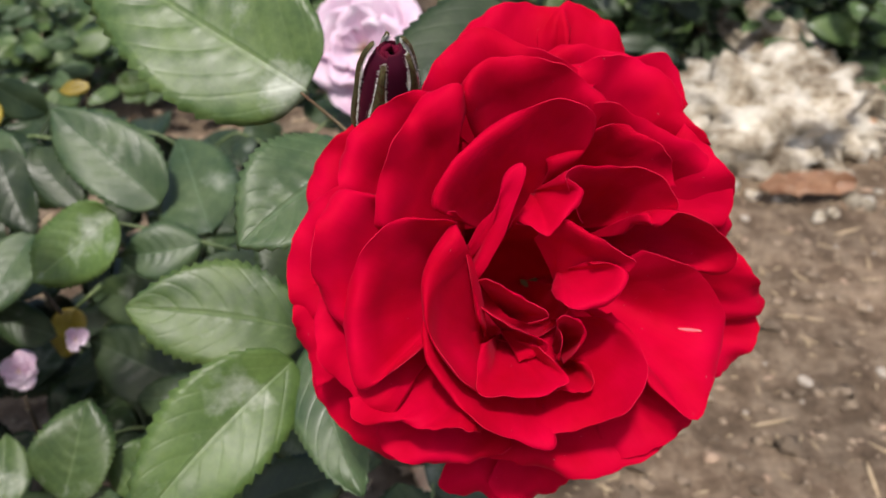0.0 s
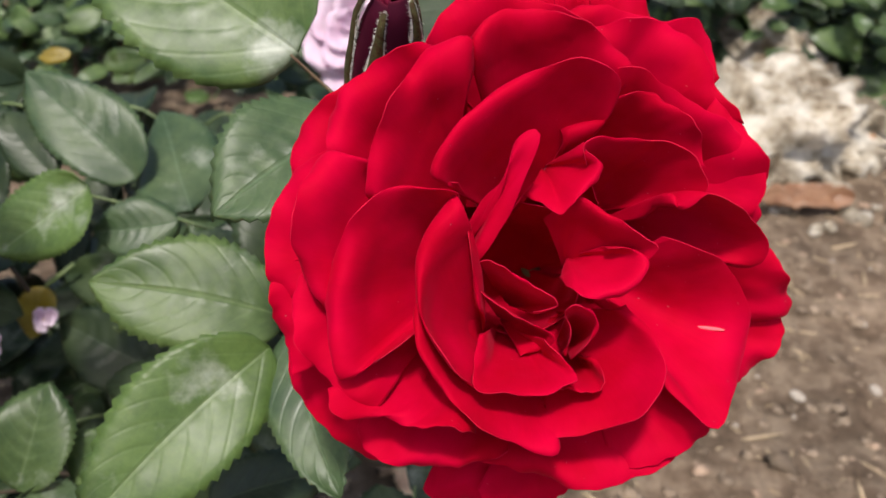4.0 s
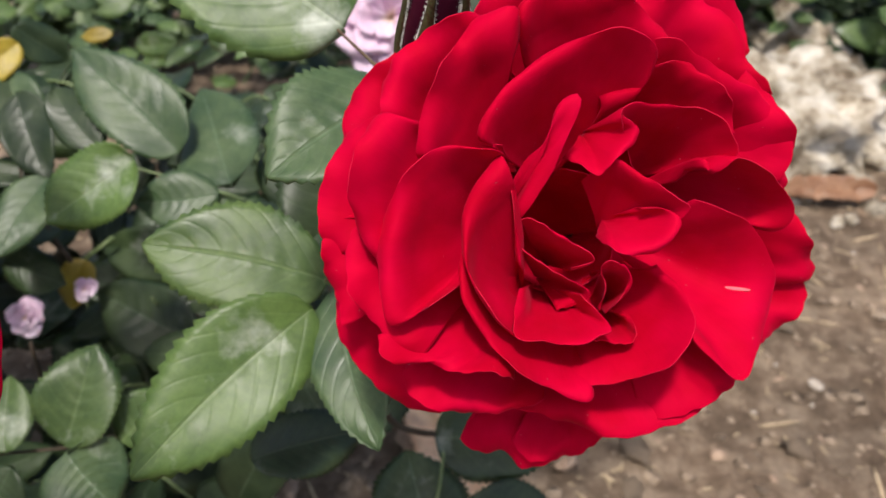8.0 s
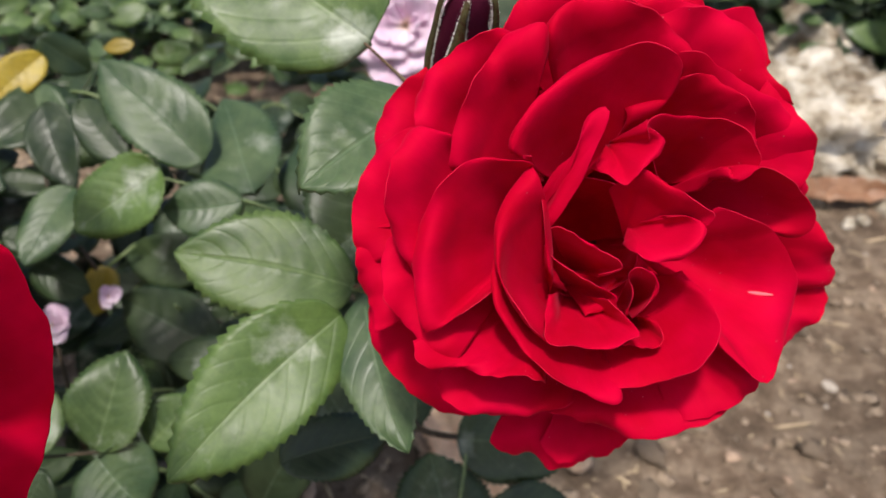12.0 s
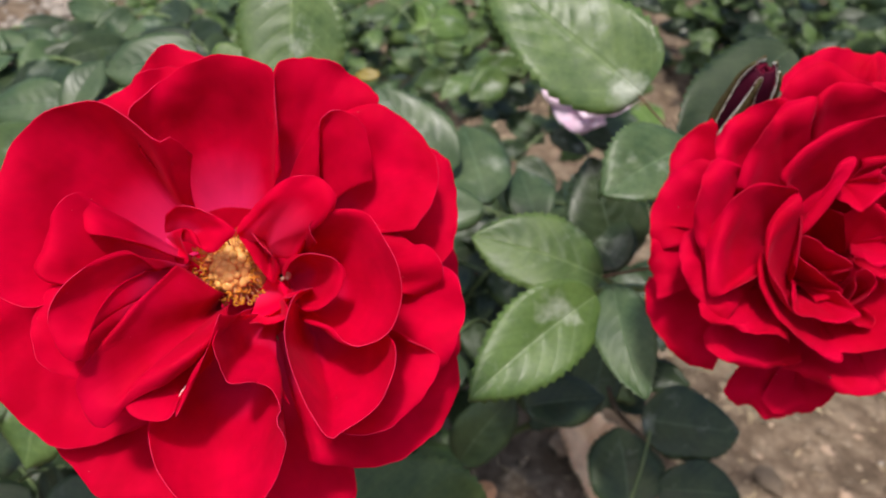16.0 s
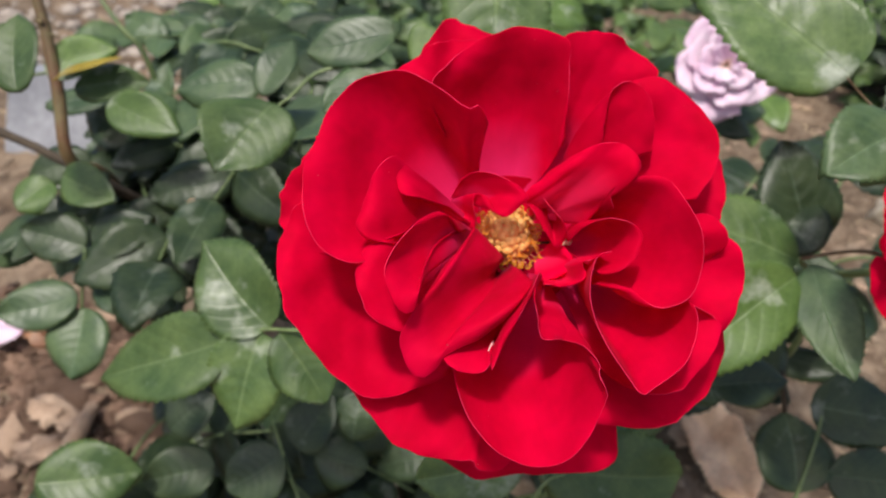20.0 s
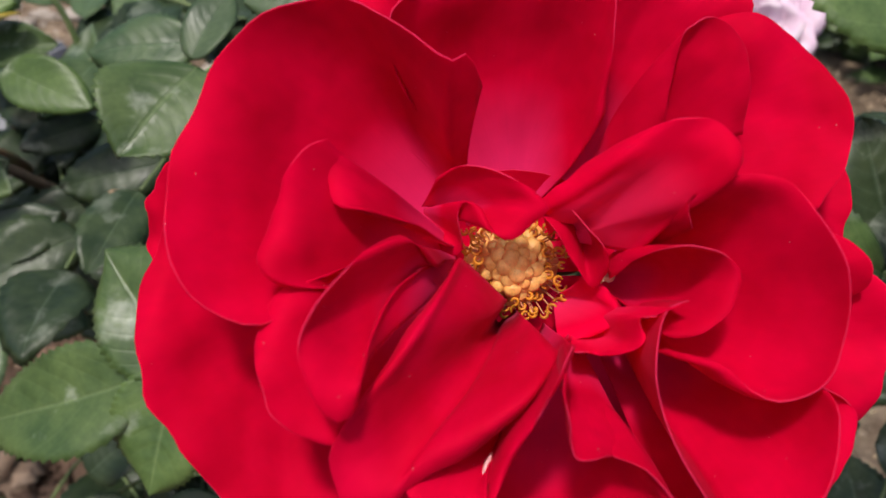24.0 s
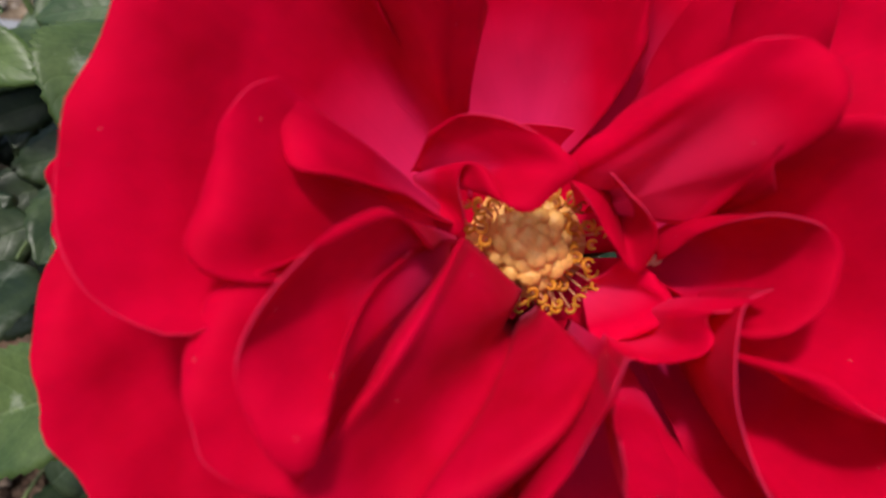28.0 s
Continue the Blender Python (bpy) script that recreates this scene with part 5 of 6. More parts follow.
# ---- pink roses further back ----
def pink_rose(foot, size, facing, label, petals=22, seed=1):
    ob = empty("pink_rose", Matrix.Translation(tuple(foot)) @ Vector(facing).to_track_quat("Z", "Y").to_matrix().to_4x4(), label, "rose", "pink roses")
    rr = random.Random(seed)
    for k in range(petals):
        a, q = 2.39996 * k, (k + 1) / petals
        r, z = size * (0.16 + 0.84 * q ** 0.8), size * (0.16 - 0.36 * q * q)
        spread_ = 0.80 - 0.10 * q + rr.uniform(-0.08, 0.08)
        rim_pts = []
        for u in (-1, -0.6, -0.2, 0.2, 0.6, 1):
            rad = r * (1 - 0.16 * u * u + rr.uniform(-0.04, 0.04))
            rim_pts.append((rad * math.cos(a + u * spread_), rad * math.sin(a + u * spread_), z - 0.10 * size * u * u + rr.uniform(-0.04, 0.04) * size))
        petal(ob, (0, 0, -0.25 * size), rim_pts, rise=0.8, roll=size * 0.05, belly=size * 0.05, wave=0.8, mat=PETAL_PINK, rows=12, cols=20)
    ball("hip", vec((0, 0, -0.0006 * size)), 0.00022 * size, STEM, ob, 1.3, segs=10)
    return ob


pink_rose((-0.046, 0.531, 0.300), 46, (-0.10, -0.85, 0.50), "pale lilac-pink double rose behind the leaves", 17)
pink_rose((-0.200, 0.305, 0.218), 11, (0.1, -0.7, 0.7), "small faded whitish-pink rose low in the bush", 12, 3)
pink_rose((-0.178, 0.325, 0.222), 7, (0.4, -0.7, 0.6), "small faded whitish-pink rose low in the bush", 9, 5)

# ---- thorns ----
def thorn(base, way, length, mat=STEM_RED):
    b, w = vec(base), unit(vec(way))
    return tube("thorn", [b, b + w * length * 0.5 + vec((0, 0, -0.0002)), b + w * length + vec((0, 0, -0.0012))], [length * 0.28, length * 0.14, 0.0001], mat, bush, 6)


thorn((-0.4046, 0.2396, 0.3603), (1, 0, 0.3), 0.006)
thorn((-0.4052, 0.2381, 0.3671), (-1, 0, 0.2), 0.006)
thorn((-0.4009, 0.2352, 0.3476), (-1, -0.2, 0.1), 0.006)
thorn((-0.3924, 0.2206, 0.3121), (1, 0, 0.2), 0.005)


# ---- crowd of leaves deeper in the bush, open towards the weeds behind ----
CLEARING = [(-0.2234, 0.4945, 0.3097), (-0.2654, 0.5900, 0.2706), (-0.3074, 0.6855, 0.2314)]


def crowd(centre, reach, count, size, kinds, seed):
    """Compound leaves, five leaflets each, scattered in an ellipsoid."""
    rr = random.Random(seed)
    for _ in range(count):
        while True:
            p = vec([rr.uniform(-1, 1) for _ in range(3)])
            if p @ p < 1:
                break
        foot = vec(centre) + p * vec(reach)
        a, up = rr.uniform(0, 6.28), rr.uniform(-0.35, 0.25)
        if any(np.linalg.norm(foot - vec(q)) < 0.085 for q in CLEARING):
            continue
        d = unit(vec((math.cos(a), math.sin(a), up)))
        s = unit(np.cross(d, (0, 0, 1)))
        ln = size * rr.uniform(0.8, 1.25)
        tip = foot + d * ln * 1.3
        stem = tube("leaf_stalk", [foot - d * ln * 0.6 - vec((0, 0, 0.02)), foot, foot + d * ln * 0.7, tip], [0.0011, 0.001, 0.0008, 0.0006], STEM, bush, 5)
        kind = rr.choice(kinds)
        for at, sd in ((1.0, 0), (0.62, 1), (0.62, -1), (0.1, 1), (0.1, -1)):
            b = foot + d * ln * 1.3 * at
            w = d if sd == 0 else unit(d * 0.55 + s * sd + vec((0, 0, rr.uniform(-0.3, 0.1))))
            k = ln * rr.uniform(0.8, 1.1)
            leaflet(stem, b, b + w * k, k * rr.uniform(0.50, 0.66), kind, sag=0.25, turn=rr.uniform(-25, 25), coarse=True)


# mostly "d": the dimness between the leaves is coloured into them
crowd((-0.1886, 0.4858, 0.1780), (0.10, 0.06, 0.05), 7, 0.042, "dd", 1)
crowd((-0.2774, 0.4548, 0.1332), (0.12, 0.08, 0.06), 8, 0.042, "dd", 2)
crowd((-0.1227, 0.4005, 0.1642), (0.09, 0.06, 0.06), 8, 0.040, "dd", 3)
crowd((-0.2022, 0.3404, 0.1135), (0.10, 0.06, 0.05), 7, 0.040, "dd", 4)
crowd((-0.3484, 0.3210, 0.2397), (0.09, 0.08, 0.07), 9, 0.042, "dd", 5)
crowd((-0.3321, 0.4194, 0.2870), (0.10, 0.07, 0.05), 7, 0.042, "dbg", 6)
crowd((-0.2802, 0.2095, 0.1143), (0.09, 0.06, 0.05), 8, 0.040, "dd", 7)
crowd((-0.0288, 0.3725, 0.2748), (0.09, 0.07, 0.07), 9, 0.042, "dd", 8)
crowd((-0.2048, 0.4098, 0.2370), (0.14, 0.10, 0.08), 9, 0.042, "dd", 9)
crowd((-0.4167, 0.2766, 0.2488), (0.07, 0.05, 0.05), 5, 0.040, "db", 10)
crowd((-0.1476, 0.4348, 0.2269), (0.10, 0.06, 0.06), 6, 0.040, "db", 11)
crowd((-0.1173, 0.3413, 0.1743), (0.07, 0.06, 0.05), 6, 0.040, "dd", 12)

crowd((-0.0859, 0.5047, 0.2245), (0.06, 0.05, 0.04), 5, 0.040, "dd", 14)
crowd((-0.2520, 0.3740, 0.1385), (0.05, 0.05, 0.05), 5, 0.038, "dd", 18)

crowd((-0.0664, 0.6499, 0.2488), (0.10, 0.05, 0.04), 6, 0.042, "gl", 19)
crowd((-0.1641, 0.6725, 0.2720), (0.08, 0.05, 0.04), 4, 0.040, "gl", 20)
crowd((-0.1375, 0.7152, 0.1776), (0.09, 0.05, 0.04), 5, 0.042, "gb", 21)

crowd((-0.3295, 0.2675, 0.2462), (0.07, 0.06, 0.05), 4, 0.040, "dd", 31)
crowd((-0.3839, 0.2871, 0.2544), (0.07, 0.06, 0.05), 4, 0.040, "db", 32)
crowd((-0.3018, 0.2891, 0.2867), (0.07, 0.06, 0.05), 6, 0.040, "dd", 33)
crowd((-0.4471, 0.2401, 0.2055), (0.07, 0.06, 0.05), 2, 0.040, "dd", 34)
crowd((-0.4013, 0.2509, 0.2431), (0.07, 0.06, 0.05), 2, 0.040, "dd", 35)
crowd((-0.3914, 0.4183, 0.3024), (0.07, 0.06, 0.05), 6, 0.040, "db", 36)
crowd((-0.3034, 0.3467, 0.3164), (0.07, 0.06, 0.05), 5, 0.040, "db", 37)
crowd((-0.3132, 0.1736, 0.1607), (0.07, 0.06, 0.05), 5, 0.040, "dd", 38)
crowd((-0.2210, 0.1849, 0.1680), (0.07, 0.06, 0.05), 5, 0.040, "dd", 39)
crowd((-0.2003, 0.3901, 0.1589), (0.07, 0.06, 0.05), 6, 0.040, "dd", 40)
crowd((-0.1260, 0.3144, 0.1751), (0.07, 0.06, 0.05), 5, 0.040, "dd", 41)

# bare twigs inside the bush
rr = random.Random(77)
for _ in range(26):
    x, y = rr.uniform(-0.44, -0.12), rr.uniform(0.26, 0.56)
    lean, tall = vec((rr.uniform(-0.10, 0.10), rr.uniform(-0.13, 0.03), 0)), rr.uniform(0.10, 0.25)
    tube("twig", [(x, y, 0.0), vec((x, y, tall * 0.5)) + lean * 0.35, vec((x, y, tall)) + lean], [0.0022, 0.0017, 0.0009], rr.choice((STEM_OLD, STEM_OLD, STEM)), bush, 6, bumpy=0.08)

# ---- ground ----
def spread(lo, hi, fine_lo, fine_hi, step):
    mid = list(np.arange(fine_lo, fine_hi, step))
    a, x, s = [], fine_lo, step
    while x > lo:
        s *= 1.35
        x -= s
        a.append(max(x, lo))
    b, x, s = [], mid[-1], step
    while x < hi:
        s *= 1.35
        x += s
        b.append(min(x, hi))
    return a[::-1] + mid + b


def height(x, y):
    return 0.014 * noise.noise((x * 5, y * 5, 1.0)) + 0.007 * noise.noise((x * 17, y * 17, 4.0)) + 0.0045 * noise.noise((x * 45, y * 45, 7.0))


gx, gy = spread(-40, 40, -0.95, 1.0, 0.010), spread(-40, 60, 0.05, 1.75, 0.010)
gv = [(x, y, height(x, y)) for y in gy for x in gx]
nx = len(gx)
gf = [(j * nx + i, j * nx + i + 1, (j + 1) * nx + i + 1, (j + 1) * nx + i) for j in range(len(gy) - 1) for i in range(nx - 1)]
ground = link_mesh("ground", gv, gf, SOIL)
tagged(ground, "dry grey-brown garden soil with crumbs and litter", "soil", kind="structure")


def lump_mesh(rr, r, flat, rough, segs=7, rings=5):
    """Points and faces of one uneven lump round the origin."""
    off = rr.uniform(0, 50)
    pts, fcs = [], []
    for i in range(rings + 1):
        a = math.pi * i / rings
        for j in range(segs):
            b = 2 * math.pi * j / segs
            n = vec((math.sin(a) * math.cos(b), math.sin(a) * math.sin(b), math.cos(a)))
            k = r * (1 + rough * noise.noise(Vector(n * 1.8) + Vector((off, 0, 0))) + 0.5 * rough * noise.noise(Vector(n * 4.5) + Vector((0, off, 0))))
            pts.append(n * k * vec((1, 1, flat)))
    for i in range(rings):
        for j in range(segs):
            p, q = i * segs + j, i * segs + (j + 1) % segs
            fcs.append((p, p + segs, q + segs, q))
    return pts, fcs


def scatter(name, label, count, box, sizes, flat, rough, mat, seed, long=1.0):
    rr = random.Random(seed)
    verts, faces = [], []
    pool = [lump_mesh(rr, 1.0, 1.0, rough) for _ in range(60)]
    pool = [(np.array(p), np.array(f)) for p, f in pool]
    total = 0
    for _ in range(count):
        x, y = rr.uniform(box[0], box[1]), rr.uniform(box[2], box[3])
        r = sizes[0] * (sizes[1] / sizes[0]) ** (rr.random() ** 2.2)
        pts, fcs = rr.choice(pool)
        a, st, tall = rr.uniform(0, 6.28), rr.uniform(1, long), flat * rr.uniform(0.7, 1.3)
        ca, sa, z = math.cos(a) * r, math.sin(a) * r, height(x, y) + r * flat * 0.35
        verts.append(np.stack([x + pts[:, 0] * st * ca - pts[:, 1] * sa, y + pts[:, 0] * st * sa + pts[:, 1] * ca, z + pts[:, 2] * r * tall], 1))
        faces.append(fcs + total)
        total += len(pts)
    ob = link_mesh(name, np.concatenate(verts), np.concatenate(faces).tolist(), mat)
    return tagged(ob, label, name.replace("_", " "), kind="stuff")


scatter("soil_crumbs", "loose brown crumbs and clods of dry soil", 7000, (-0.9, 0.85, 0.1, 1.4), (0.0012, 0.0065), 0.5, 1.1, CLOD, 11)
scatter("wood_chips", "pale weathered wood chips lying on the soil", 1100, (-0.9, 0.85, 0.1, 1.4), (0.0012, 0.006), 0.35, 0.45, CHIP, 12, 3.0)
scatter("bark_mulch", "dark brown crumbled bark mulch under the bush", 3200, ((-0.4979, 0.2832, 0.0000)[0] - 0.22, (-0.4979, 0.2832, 0.0000)[0] + 0.13, (-0.4979, 0.2832, 0.0000)[1] - 0.12, (-0.4979, 0.2832, 0.0000)[1] + 0.14), (0.0016, 0.0075), 0.55, 1.3, MULCH, 15, 2.2)

scatter("soil_clods", "rounded pale lumps of dry soil", 110, (-0.9, 0.85, 0.25, 1.4), (0.005, 0.015), 0.5, 0.9, CLOD, 16)
scatter("gravel", "pale pinkish-grey gravel and rubble beyond the bush", 1200, (-1.35, -0.50, 0.88, 1.6), (0.004, 0.020), 0.6, 0.5, GRAVEL, 18)
scatter("straw", "thin dry straw and stalk bits strewn on the soil", 2400, (-0.9, 0.85, 0.1, 1.5), (0.0007, 0.0016), 0.8, 0.2, STRAW, 15, 16.0)


# ---- stones ----
def stone(name, label, place, half, mat, seed, rough=0.35, turn=0.0, segs=48, rings=30):
    rr = random.Random(seed)
    pts, fcs = lump_mesh(rr, 1.0, 1.0, rough, segs, rings)
    off = rr.uniform(0, 40)
    out = []
    for p in pts:
        q = Vector(p)
        k = 1 + 0.16 * noise.noise(q * 5 + Vector((off, 0, 0))) + 0.10 * noise.noise(q * 11 + Vector((0, off, 0))) + 0.05 * noise.noise(q * 23)
        pit = max(0.0, noise.noise(q * 7 + Vector((3, off, 1))) - 0.12)
        k -= 0.45 * rough * pit
        out.append((p[0] * k * half[0], p[1] * k * half[1], p[2] * k * half[2]))
    ob = link_mesh(name, out, fcs, mat)
    ob.matrix_world = pose(place[0], place[1], place[2], 0, 0, turn)
    return tagged(ob, label, "stone")


s0 = vec((0.4343, 1.0057, 0.0300))
stone("pale_rock", "rough pitted whitish limestone rock lying on the soil", (s0[0], s0[1], 0.02), (0.16, 0.10, 0.075), STONE, 3, 0.5, 8)
s1 = vec((0.6269, 1.0754, 0.0150))
stone("pale_rock", "rough pitted whitish limestone rock lying on the soil", (s1[0], s1[1], 0.01), (0.12, 0.05, 0.035), STONE, 9, 0.5, -15)
s2 = vec((0.4854, 1.2594, 0.0500))
stone("pale_rock", "long pale stone leaning behind the rock", (s2[0], s2[1], 0.05), (0.05, 0.17, 0.06), STONE, 6, 0.3, 18)
scatter("rubble", "whitish crumbs of limestone round the rock", 260, (s0[0] - 0.22, s0[0] + 0.32, s0[1] - 0.20, s0[1] + 0.1), (0.005, 0.022), 0.7, 0.6, STONE, 14)
s3 = vec((-0.7657, 0.6898, 0.0200))
bm = bmesh.new()
bmesh.ops.create_cube(bm, size=1.0)
bmesh.ops.scale(bm, vec=(0.125, 0.05, 0.11), verts=bm.verts)
for v in bm.verts:
    v.co.x *= 1.0 - 1.6 * (v.co.z + 0.05)
    v.co += Vector((0.006 * noise.noise(v.co * 31), 0.004 * noise.noise(v.co * 47), 0.008 * noise.noise(v.co * 23)))
bmesh.ops.bevel(bm, geom=bm.edges, offset=0.004, segments=2, affect="EDGES")
slab = bpy.data.meshes.new("grey_stone")
bm.to_mesh(slab)
bm.free()
slab.materials.append(SLATE)
grey = new("grey_stone", slab)
grey.matrix_world = pose(s3[0], s3[1], 0.045, -12, 4, 14)
tagged(grey, "pale blue-grey stone slab standing at the edge of the bed", "stone")


# ---- litter: dry leaves, a fallen petal, chips ----
def crumpled(grid, off):
    """A dry blade: warped out of its plane and frayed along its edge."""
    return [[p + vec((0.004 * noise.noise((p[0] * 60, p[1] * 60, off)), 0.004 * noise.noise((p[0] * 60, p[1] * 60, off + 9)), abs(0.009 * noise.noise((p[0] * 45, p[1] * 45, off + 4))))) for p in row] for row in grid]


def litter(name, base, tip, width, kind, label, lift=0.008, turn=0.0, category="dead leaf"):
    b, t = vec(base), vec(tip)
    b[2], t[2] = height(b[0], b[1]) + lift * 1.6, height(t[0], t[1]) + lift * 1.8
    rnd_ = random.Random(round(b[0] * 1e4))
    verts, faces, uv = shell(crumpled(leaf_grid(b, t, width * 0.8, 0.5, -0.35, turn, rnd_), rnd_.uniform(0, 30)), 0.0006)
    return tagged(link_mesh(name, verts, faces, LEAF[kind], None, uv), label, category)


litter("dead_leaf", (0.0506, 0.3804, 0.0000), (-0.0111, 0.4588, 0.0000), 0.062, "t", "curled tan dead leaf on the soil")
litter("dead_leaf", (0.5005, 0.8544, 0.0000), (0.3797, 0.8476, 0.0000), 0.040, "r", "orange-brown dead leaf on the soil")
litter("dead_leaf", (-0.5808, 0.3547, 0.0000), (-0.5765, 0.3807, 0.0000), 0.030, "r", "orange-brown dead leaf on the soil")
litter("dead_leaf", (-0.5697, 0.4855, 0.0000), (-0.5564, 0.5224, 0.0000), 0.035, "t", "tan dry leaf below the bush")
litter("dead_leaf", (-0.5451, 0.5607, 0.0000), (-0.5381, 0.6185, 0.0000), 0.040, "t", "tan dry leaf below the bush")
litter("dead_leaf", (0.5033, 0.9959, 0.0000), (0.5914, 1.0258, 0.0000), 0.040, "r", "orange-brown dead leaf on the soil")
def flat_piece(name, label, place, half, mat, seed, turn, category):
    ob = stone(name, label, (place[0], place[1], height(place[0], place[1]) + half[2] * 0.9 + 0.004), half, mat, seed, 0.7, turn, 22, 14)
    return tagged(ob, label, category)


flat_piece("bark_chip", "flat tan bark chip on the soil", (-0.5072, 0.2878, 0.0000), (0.021, 0.013, 0.005), CHIP, 31, -20, "bark chip")
flat_piece("bark_chip", "flat tan bark chip on the soil", (-0.4916, 0.2555, 0.0000), (0.020, 0.012, 0.005), CHIP, 32, 25, "bark chip")
flat_piece("bark_chip", "flat tan bark chip on the soil", (-0.4656, 0.2666, 0.0000), (0.016, 0.008, 0.004), CHIP, 33, 5, "bark chip")
flat_piece("bark_chip", "pale tan bark chip at the edge of the bush", (0.1088, 0.4243, 0.0000), (0.010, 0.006, 0.004), CHIP, 34, 50, "bark chip")
flat_piece("bark_chip", "pale tan bark chip at the edge of the bush", (0.0012, 0.4452, 0.0000), (0.026, 0.012, 0.005), CHIP, 35, 60, "bark chip")
fallen = litter("fallen_petal", (-0.6077, 0.3451, 0.0000), (-0.5808, 0.3562, 0.0000), 0.030, "g", "lilac-pink fallen rose petal on the soil", 0.012, 0, "petal")
fallen.data.materials[0] = PETAL_PINK
stick = tube("stick", [vec((-0.4725, 0.2555, 0.0120)), vec((-0.4758, 0.2769, 0.0140)), vec((-0.4816, 0.3042, 0.0120))], [0.006, 0.007, 0.005], CHIP, None, 9, bumpy=0.1)
tagged(stick, "short peeled brown stick on the soil", "stick")

# ---- yellow leaves caught in the bush ----
yellow = tube("leaf_stalk", [(-0.1756, 0.3617, 0.2287), (-0.1896, 0.3541, 0.2178)], [0.0012, 0.0009], STEM, bush, 5)
leaflet(yellow, (-0.1896, 0.3541, 0.2178), (-0.1943, 0.3349, 0.1999), 0.020, "y")
leaflet(yellow, (-0.2223, 0.3963, 0.3199), (-0.2436, 0.3726, 0.3005), 0.021, "y", turn=-20)
leaflet(yellow, (-0.3695, 0.2473, 0.3523), (-0.3955, 0.2244, 0.3449), 0.010, "y", turn=40)
leaflet(yellow, (-0.4050, 0.2324, 0.3448), (-0.3744, 0.2507, 0.3551), 0.021, "l", turn=10)
leaflet(yellow, (-0.1862, 0.4269, 0.3159), (-0.2028, 0.4248, 0.3133), 0.009, "y")

withered_stalk = tube("leaf_stalk", [(-0.3828, 0.2064, 0.2450), (-0.3539, 0.1997, 0.2624)], [0.0010, 0.0007], STEM_OLD, bush, 5)
leaflet(withered_stalk, (-0.3567, 0.1990, 0.2622), (-0.3355, 0.1977, 0.2631), 0.01, "t", sag=0.5, fold=0.5, turn=10)
leaflet(withered_stalk, (-0.3291, 0.2243, 0.2727), (-0.3234, 0.2298, 0.2878), 0.011, "t", sag=0.5, fold=0.5, turn=-30)
leaflet(withered_stalk, (-0.4030, 0.1823, 0.2162), (-0.3871, 0.1752, 0.2105), 0.013, "r", sag=0.5, fold=0.5, turn=20)
leaflet(withered_stalk, (-0.3943, 0.1980, 0.2363), (-0.3789, 0.2000, 0.2435), 0.007, "t", sag=0.5, fold=0.5, turn=0)
leaflet(withered_stalk, (-0.2160, 0.2612, 0.2754), (-0.2025, 0.2541, 0.2703), 0.011, "t", sag=0.5, fold=0.5, turn=15)
leaflet(withered_stalk, (-0.0630, 0.1828, 0.2258), (-0.0751, 0.1723, 0.2231), 0.01, "r", sag=0.5, fold=0.5, turn=0)

high = tube("leaf_stalk", [(-0.200, 0.275, 0.390), (-0.190, 0.258, 0.418), (-0.178, 0.236, 0.431)], [0.0014, 0.0012, 0.001], STEM, bush, 6)
leaflet(high, (-0.178, 0.236, 0.431), (-0.170, 0.204, 0.381), 0.043, "g", fold=0.2, sag=0.1, broad=0.6)


# ---- weeds and shrubs behind ----
def shrub(name, label, places, size, kinds, count, reach, seed):
    rr = random.Random(seed)
    ob = empty(name, pose(*places[0][:2], 0), label, "shrub")
    ob_at = vec((places[0][0], places[0][1], 0))
    for c in places:
        trunk = tube("stem", [(c[0] - ob_at[0], c[1] - ob_at[1], -0.01), (c[0] - ob_at[0] + 0.01, c[1] - ob_at[1], c[2] * 0.6), (c[0] - ob_at[0], c[1] - ob_at[1] + 0.01, c[2])], [0.004, 0.003, 0.002], STEM_OLD, ob, 6)
        for kind in kinds:
            verts, faces, uvs = [], [], []
            for _ in range(count // len(kinds)):
                p = vec([rr.gauss(0, 0.5) for _ in range(3)]) * vec(reach)
                b = vec(c) - ob_at + p
                b[2] = max(b[2], 0.01)
                a = rr.uniform(0, 6.28)
                w = vec((math.cos(a), math.sin(a), rr.uniform(-0.3, 0.5)))
                k = size * rr.uniform(0.6, 1.3)
                v, f, uv = shell(leaf_grid(b, b + w * k, k * rr.uniform(0.4, 0.65), 0.2, 0.2, rr.uniform(-30, 30), rr, False, 7, 5), 0.0004)
                n = len(verts)
                verts += list(v)
                faces += [tuple(n + i for i in q) for q in f]
                uvs += uv
            link_mesh("foliage", verts, faces, LEAF[kind], ob, uvs)
    return ob


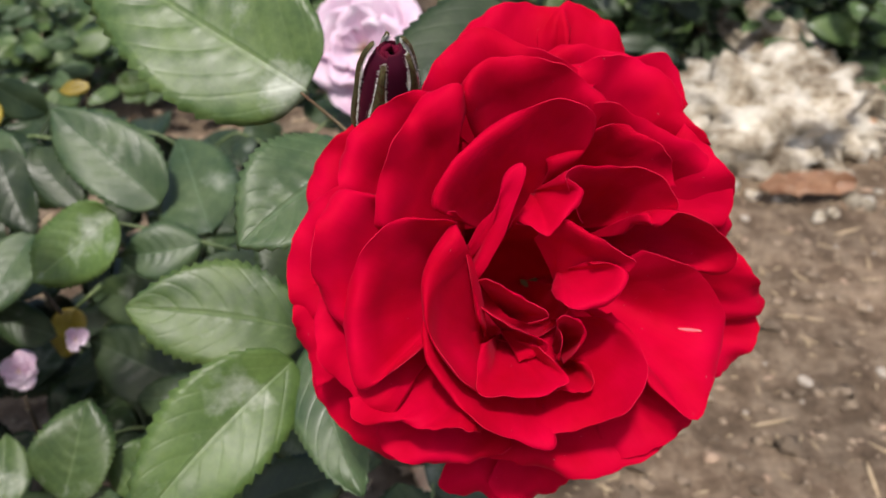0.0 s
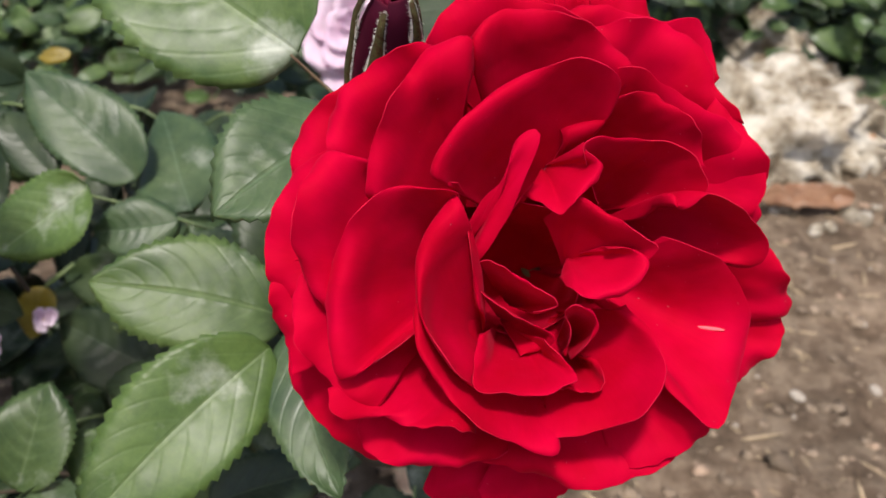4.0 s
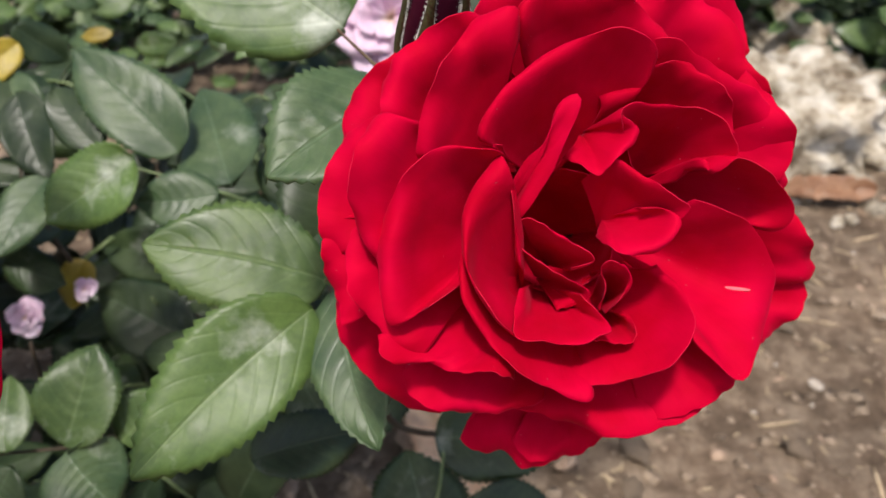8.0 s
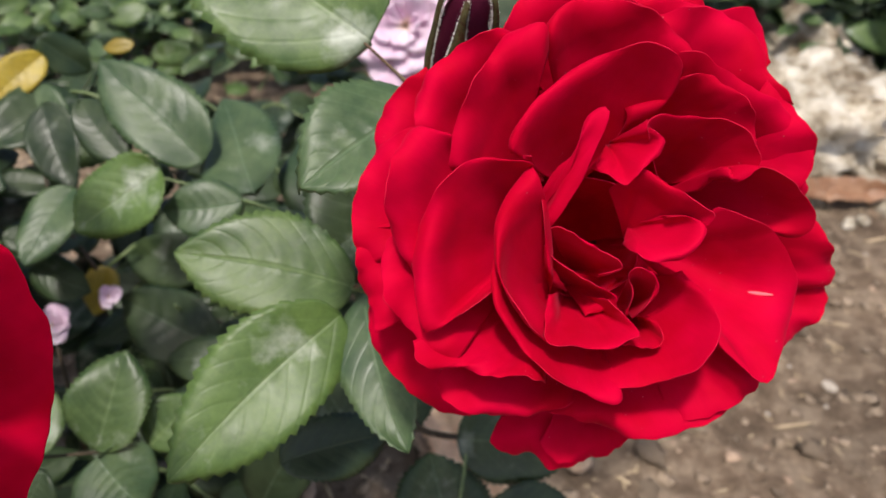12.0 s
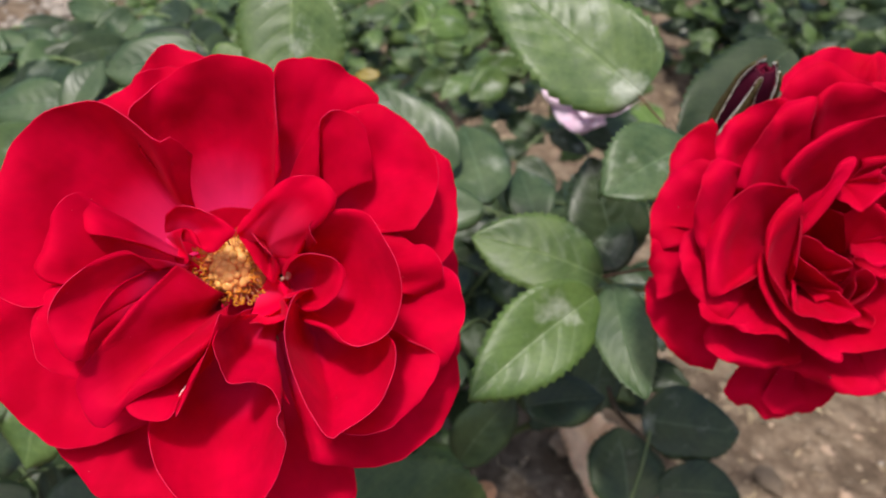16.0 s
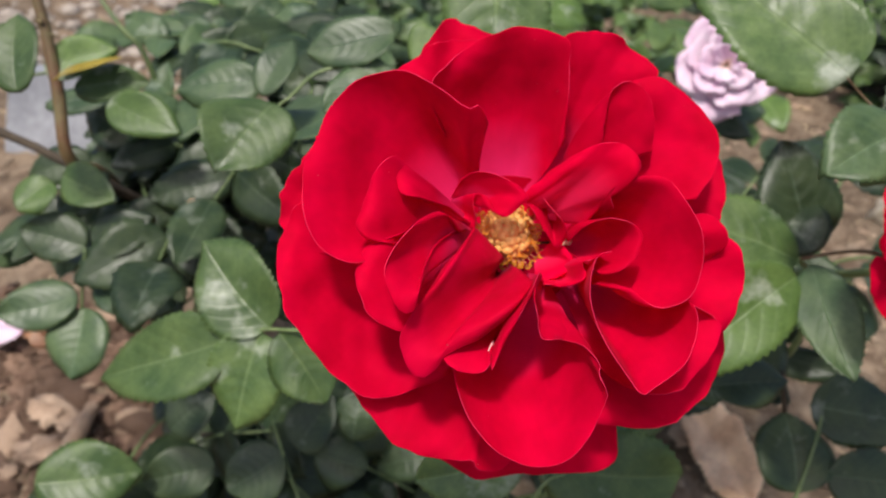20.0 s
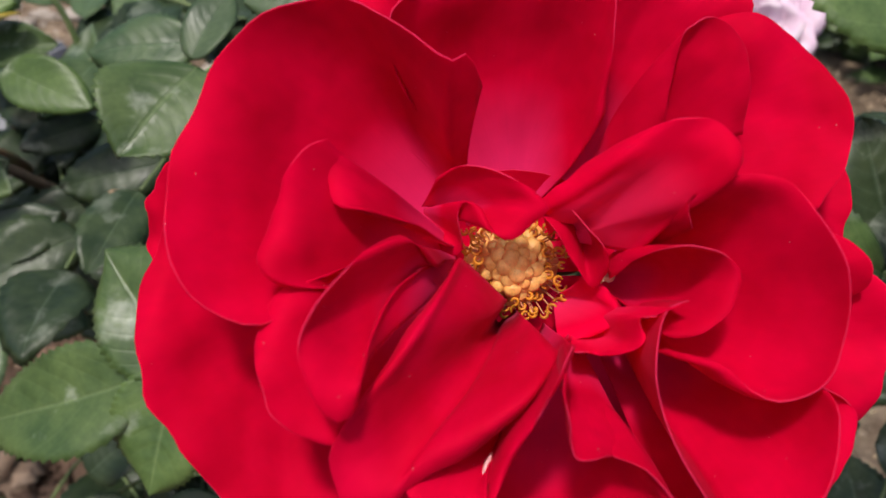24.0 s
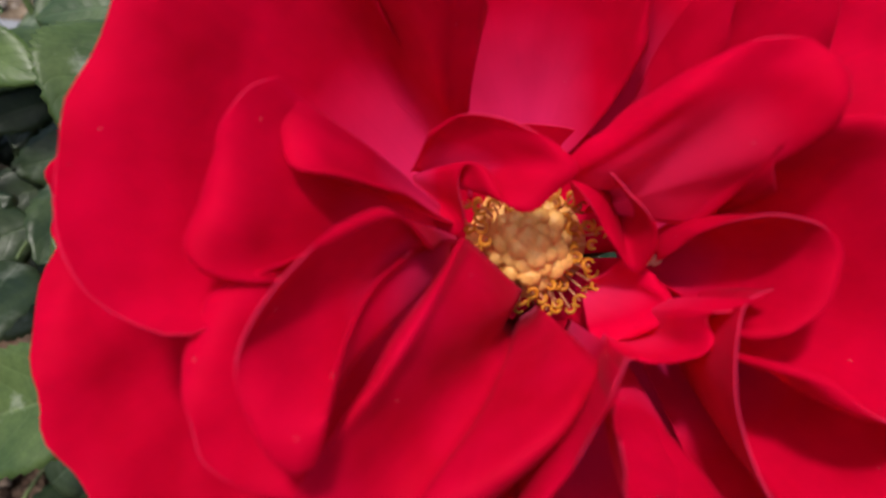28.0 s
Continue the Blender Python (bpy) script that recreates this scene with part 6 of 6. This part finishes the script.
shrub("weed", "low light green weeds growing behind the rose bush", [(-0.2803, 1.0950, 0.0700), (-0.4352, 1.1534, 0.0800), (-0.1560, 1.2475, 0.0800), (-0.2324, 1.2638, 0.0800), (-0.7255, 1.1005, 0.0600)], 0.042, "lg", 62, (0.12, 0.08, 0.06), 21)
shrub("weed", "low light green weeds growing behind the rose bush", [(-0.4457, 0.9943, 0.0900), (-0.5141, 1.0123, 0.1000), (-0.4112, 1.0607, 0.0900), (-0.4414, 1.1038, 0.0800)], 0.042, "gb", 70, (0.12, 0.08, 0.05), 22)
shrub("shrub", "dark green leafy shrub behind the stones", [(0.6360, 1.3237, 0.1000), (0.5323, 1.4279, 0.1000), (0.6624, 1.1784, 0.1000), (0.3604, 1.2947, 0.1000), (0.2142, 1.3915, 0.1000)], 0.06, "gd", 190, (0.22, 0.14, 0.12), 23)


# ---- single pieces that lie on the soil ----
def pieces(name, count, boxes, sizes, flat, rough, mat, seed, kinds=14):
    """Lumps of their own on a few shared meshes, parts of the ground."""
    rr = random.Random(seed)
    shapes = []
    for _ in range(kinds):
        pts, fcs = lump_mesh(rr, 1.0, 1.0, rough, 9, 6)
        me = bpy.data.meshes.new(name)
        me.from_pydata([tuple(p) for p in pts], [], fcs)
        me.polygons.foreach_set("use_smooth", [True] * len(me.polygons))
        me.materials.append(mat)
        shapes.append(me)
    for _ in range(count):
        x0, x1, y0, y1 = rr.choice(boxes)
        x, y = rr.uniform(x0, x1), rr.uniform(y0, y1)
        r = sizes[0] * (sizes[1] / sizes[0]) ** (rr.random() ** 1.6)
        ob = new(name, rr.choice(shapes))
        ob.parent = ground
        ob.location = (x, y, height(x, y) + r * flat * 0.4)
        ob.rotation_euler = (rr.uniform(-0.3, 0.3), rr.uniform(-0.3, 0.3), rr.uniform(0, 6.28))
        ob.scale = (r * rr.uniform(0.9, 1.7), r, r * flat * rr.uniform(0.7, 1.3))


pieces("bark_piece", 170, [(-0.70, -0.38, 0.18, 0.42)], (0.005, 0.013), 0.6, 0.9, MULCH, 51)
pieces("bark_piece", 40, [(-0.70, -0.38, 0.18, 0.42)], (0.005, 0.015), 0.4, 0.6, CHIP, 52)
pieces("clod", 60, [(0.05, 0.75, 0.34, 1.0)], (0.004, 0.012), 0.6, 0.8, CLOD, 53)
pieces("pebble", 70, [(-0.9, 0.85, 0.2, 1.4), (0.05, 0.7, 0.34, 0.9)], (0.002, 0.008), 0.7, 0.25, PEBBLE, 54)
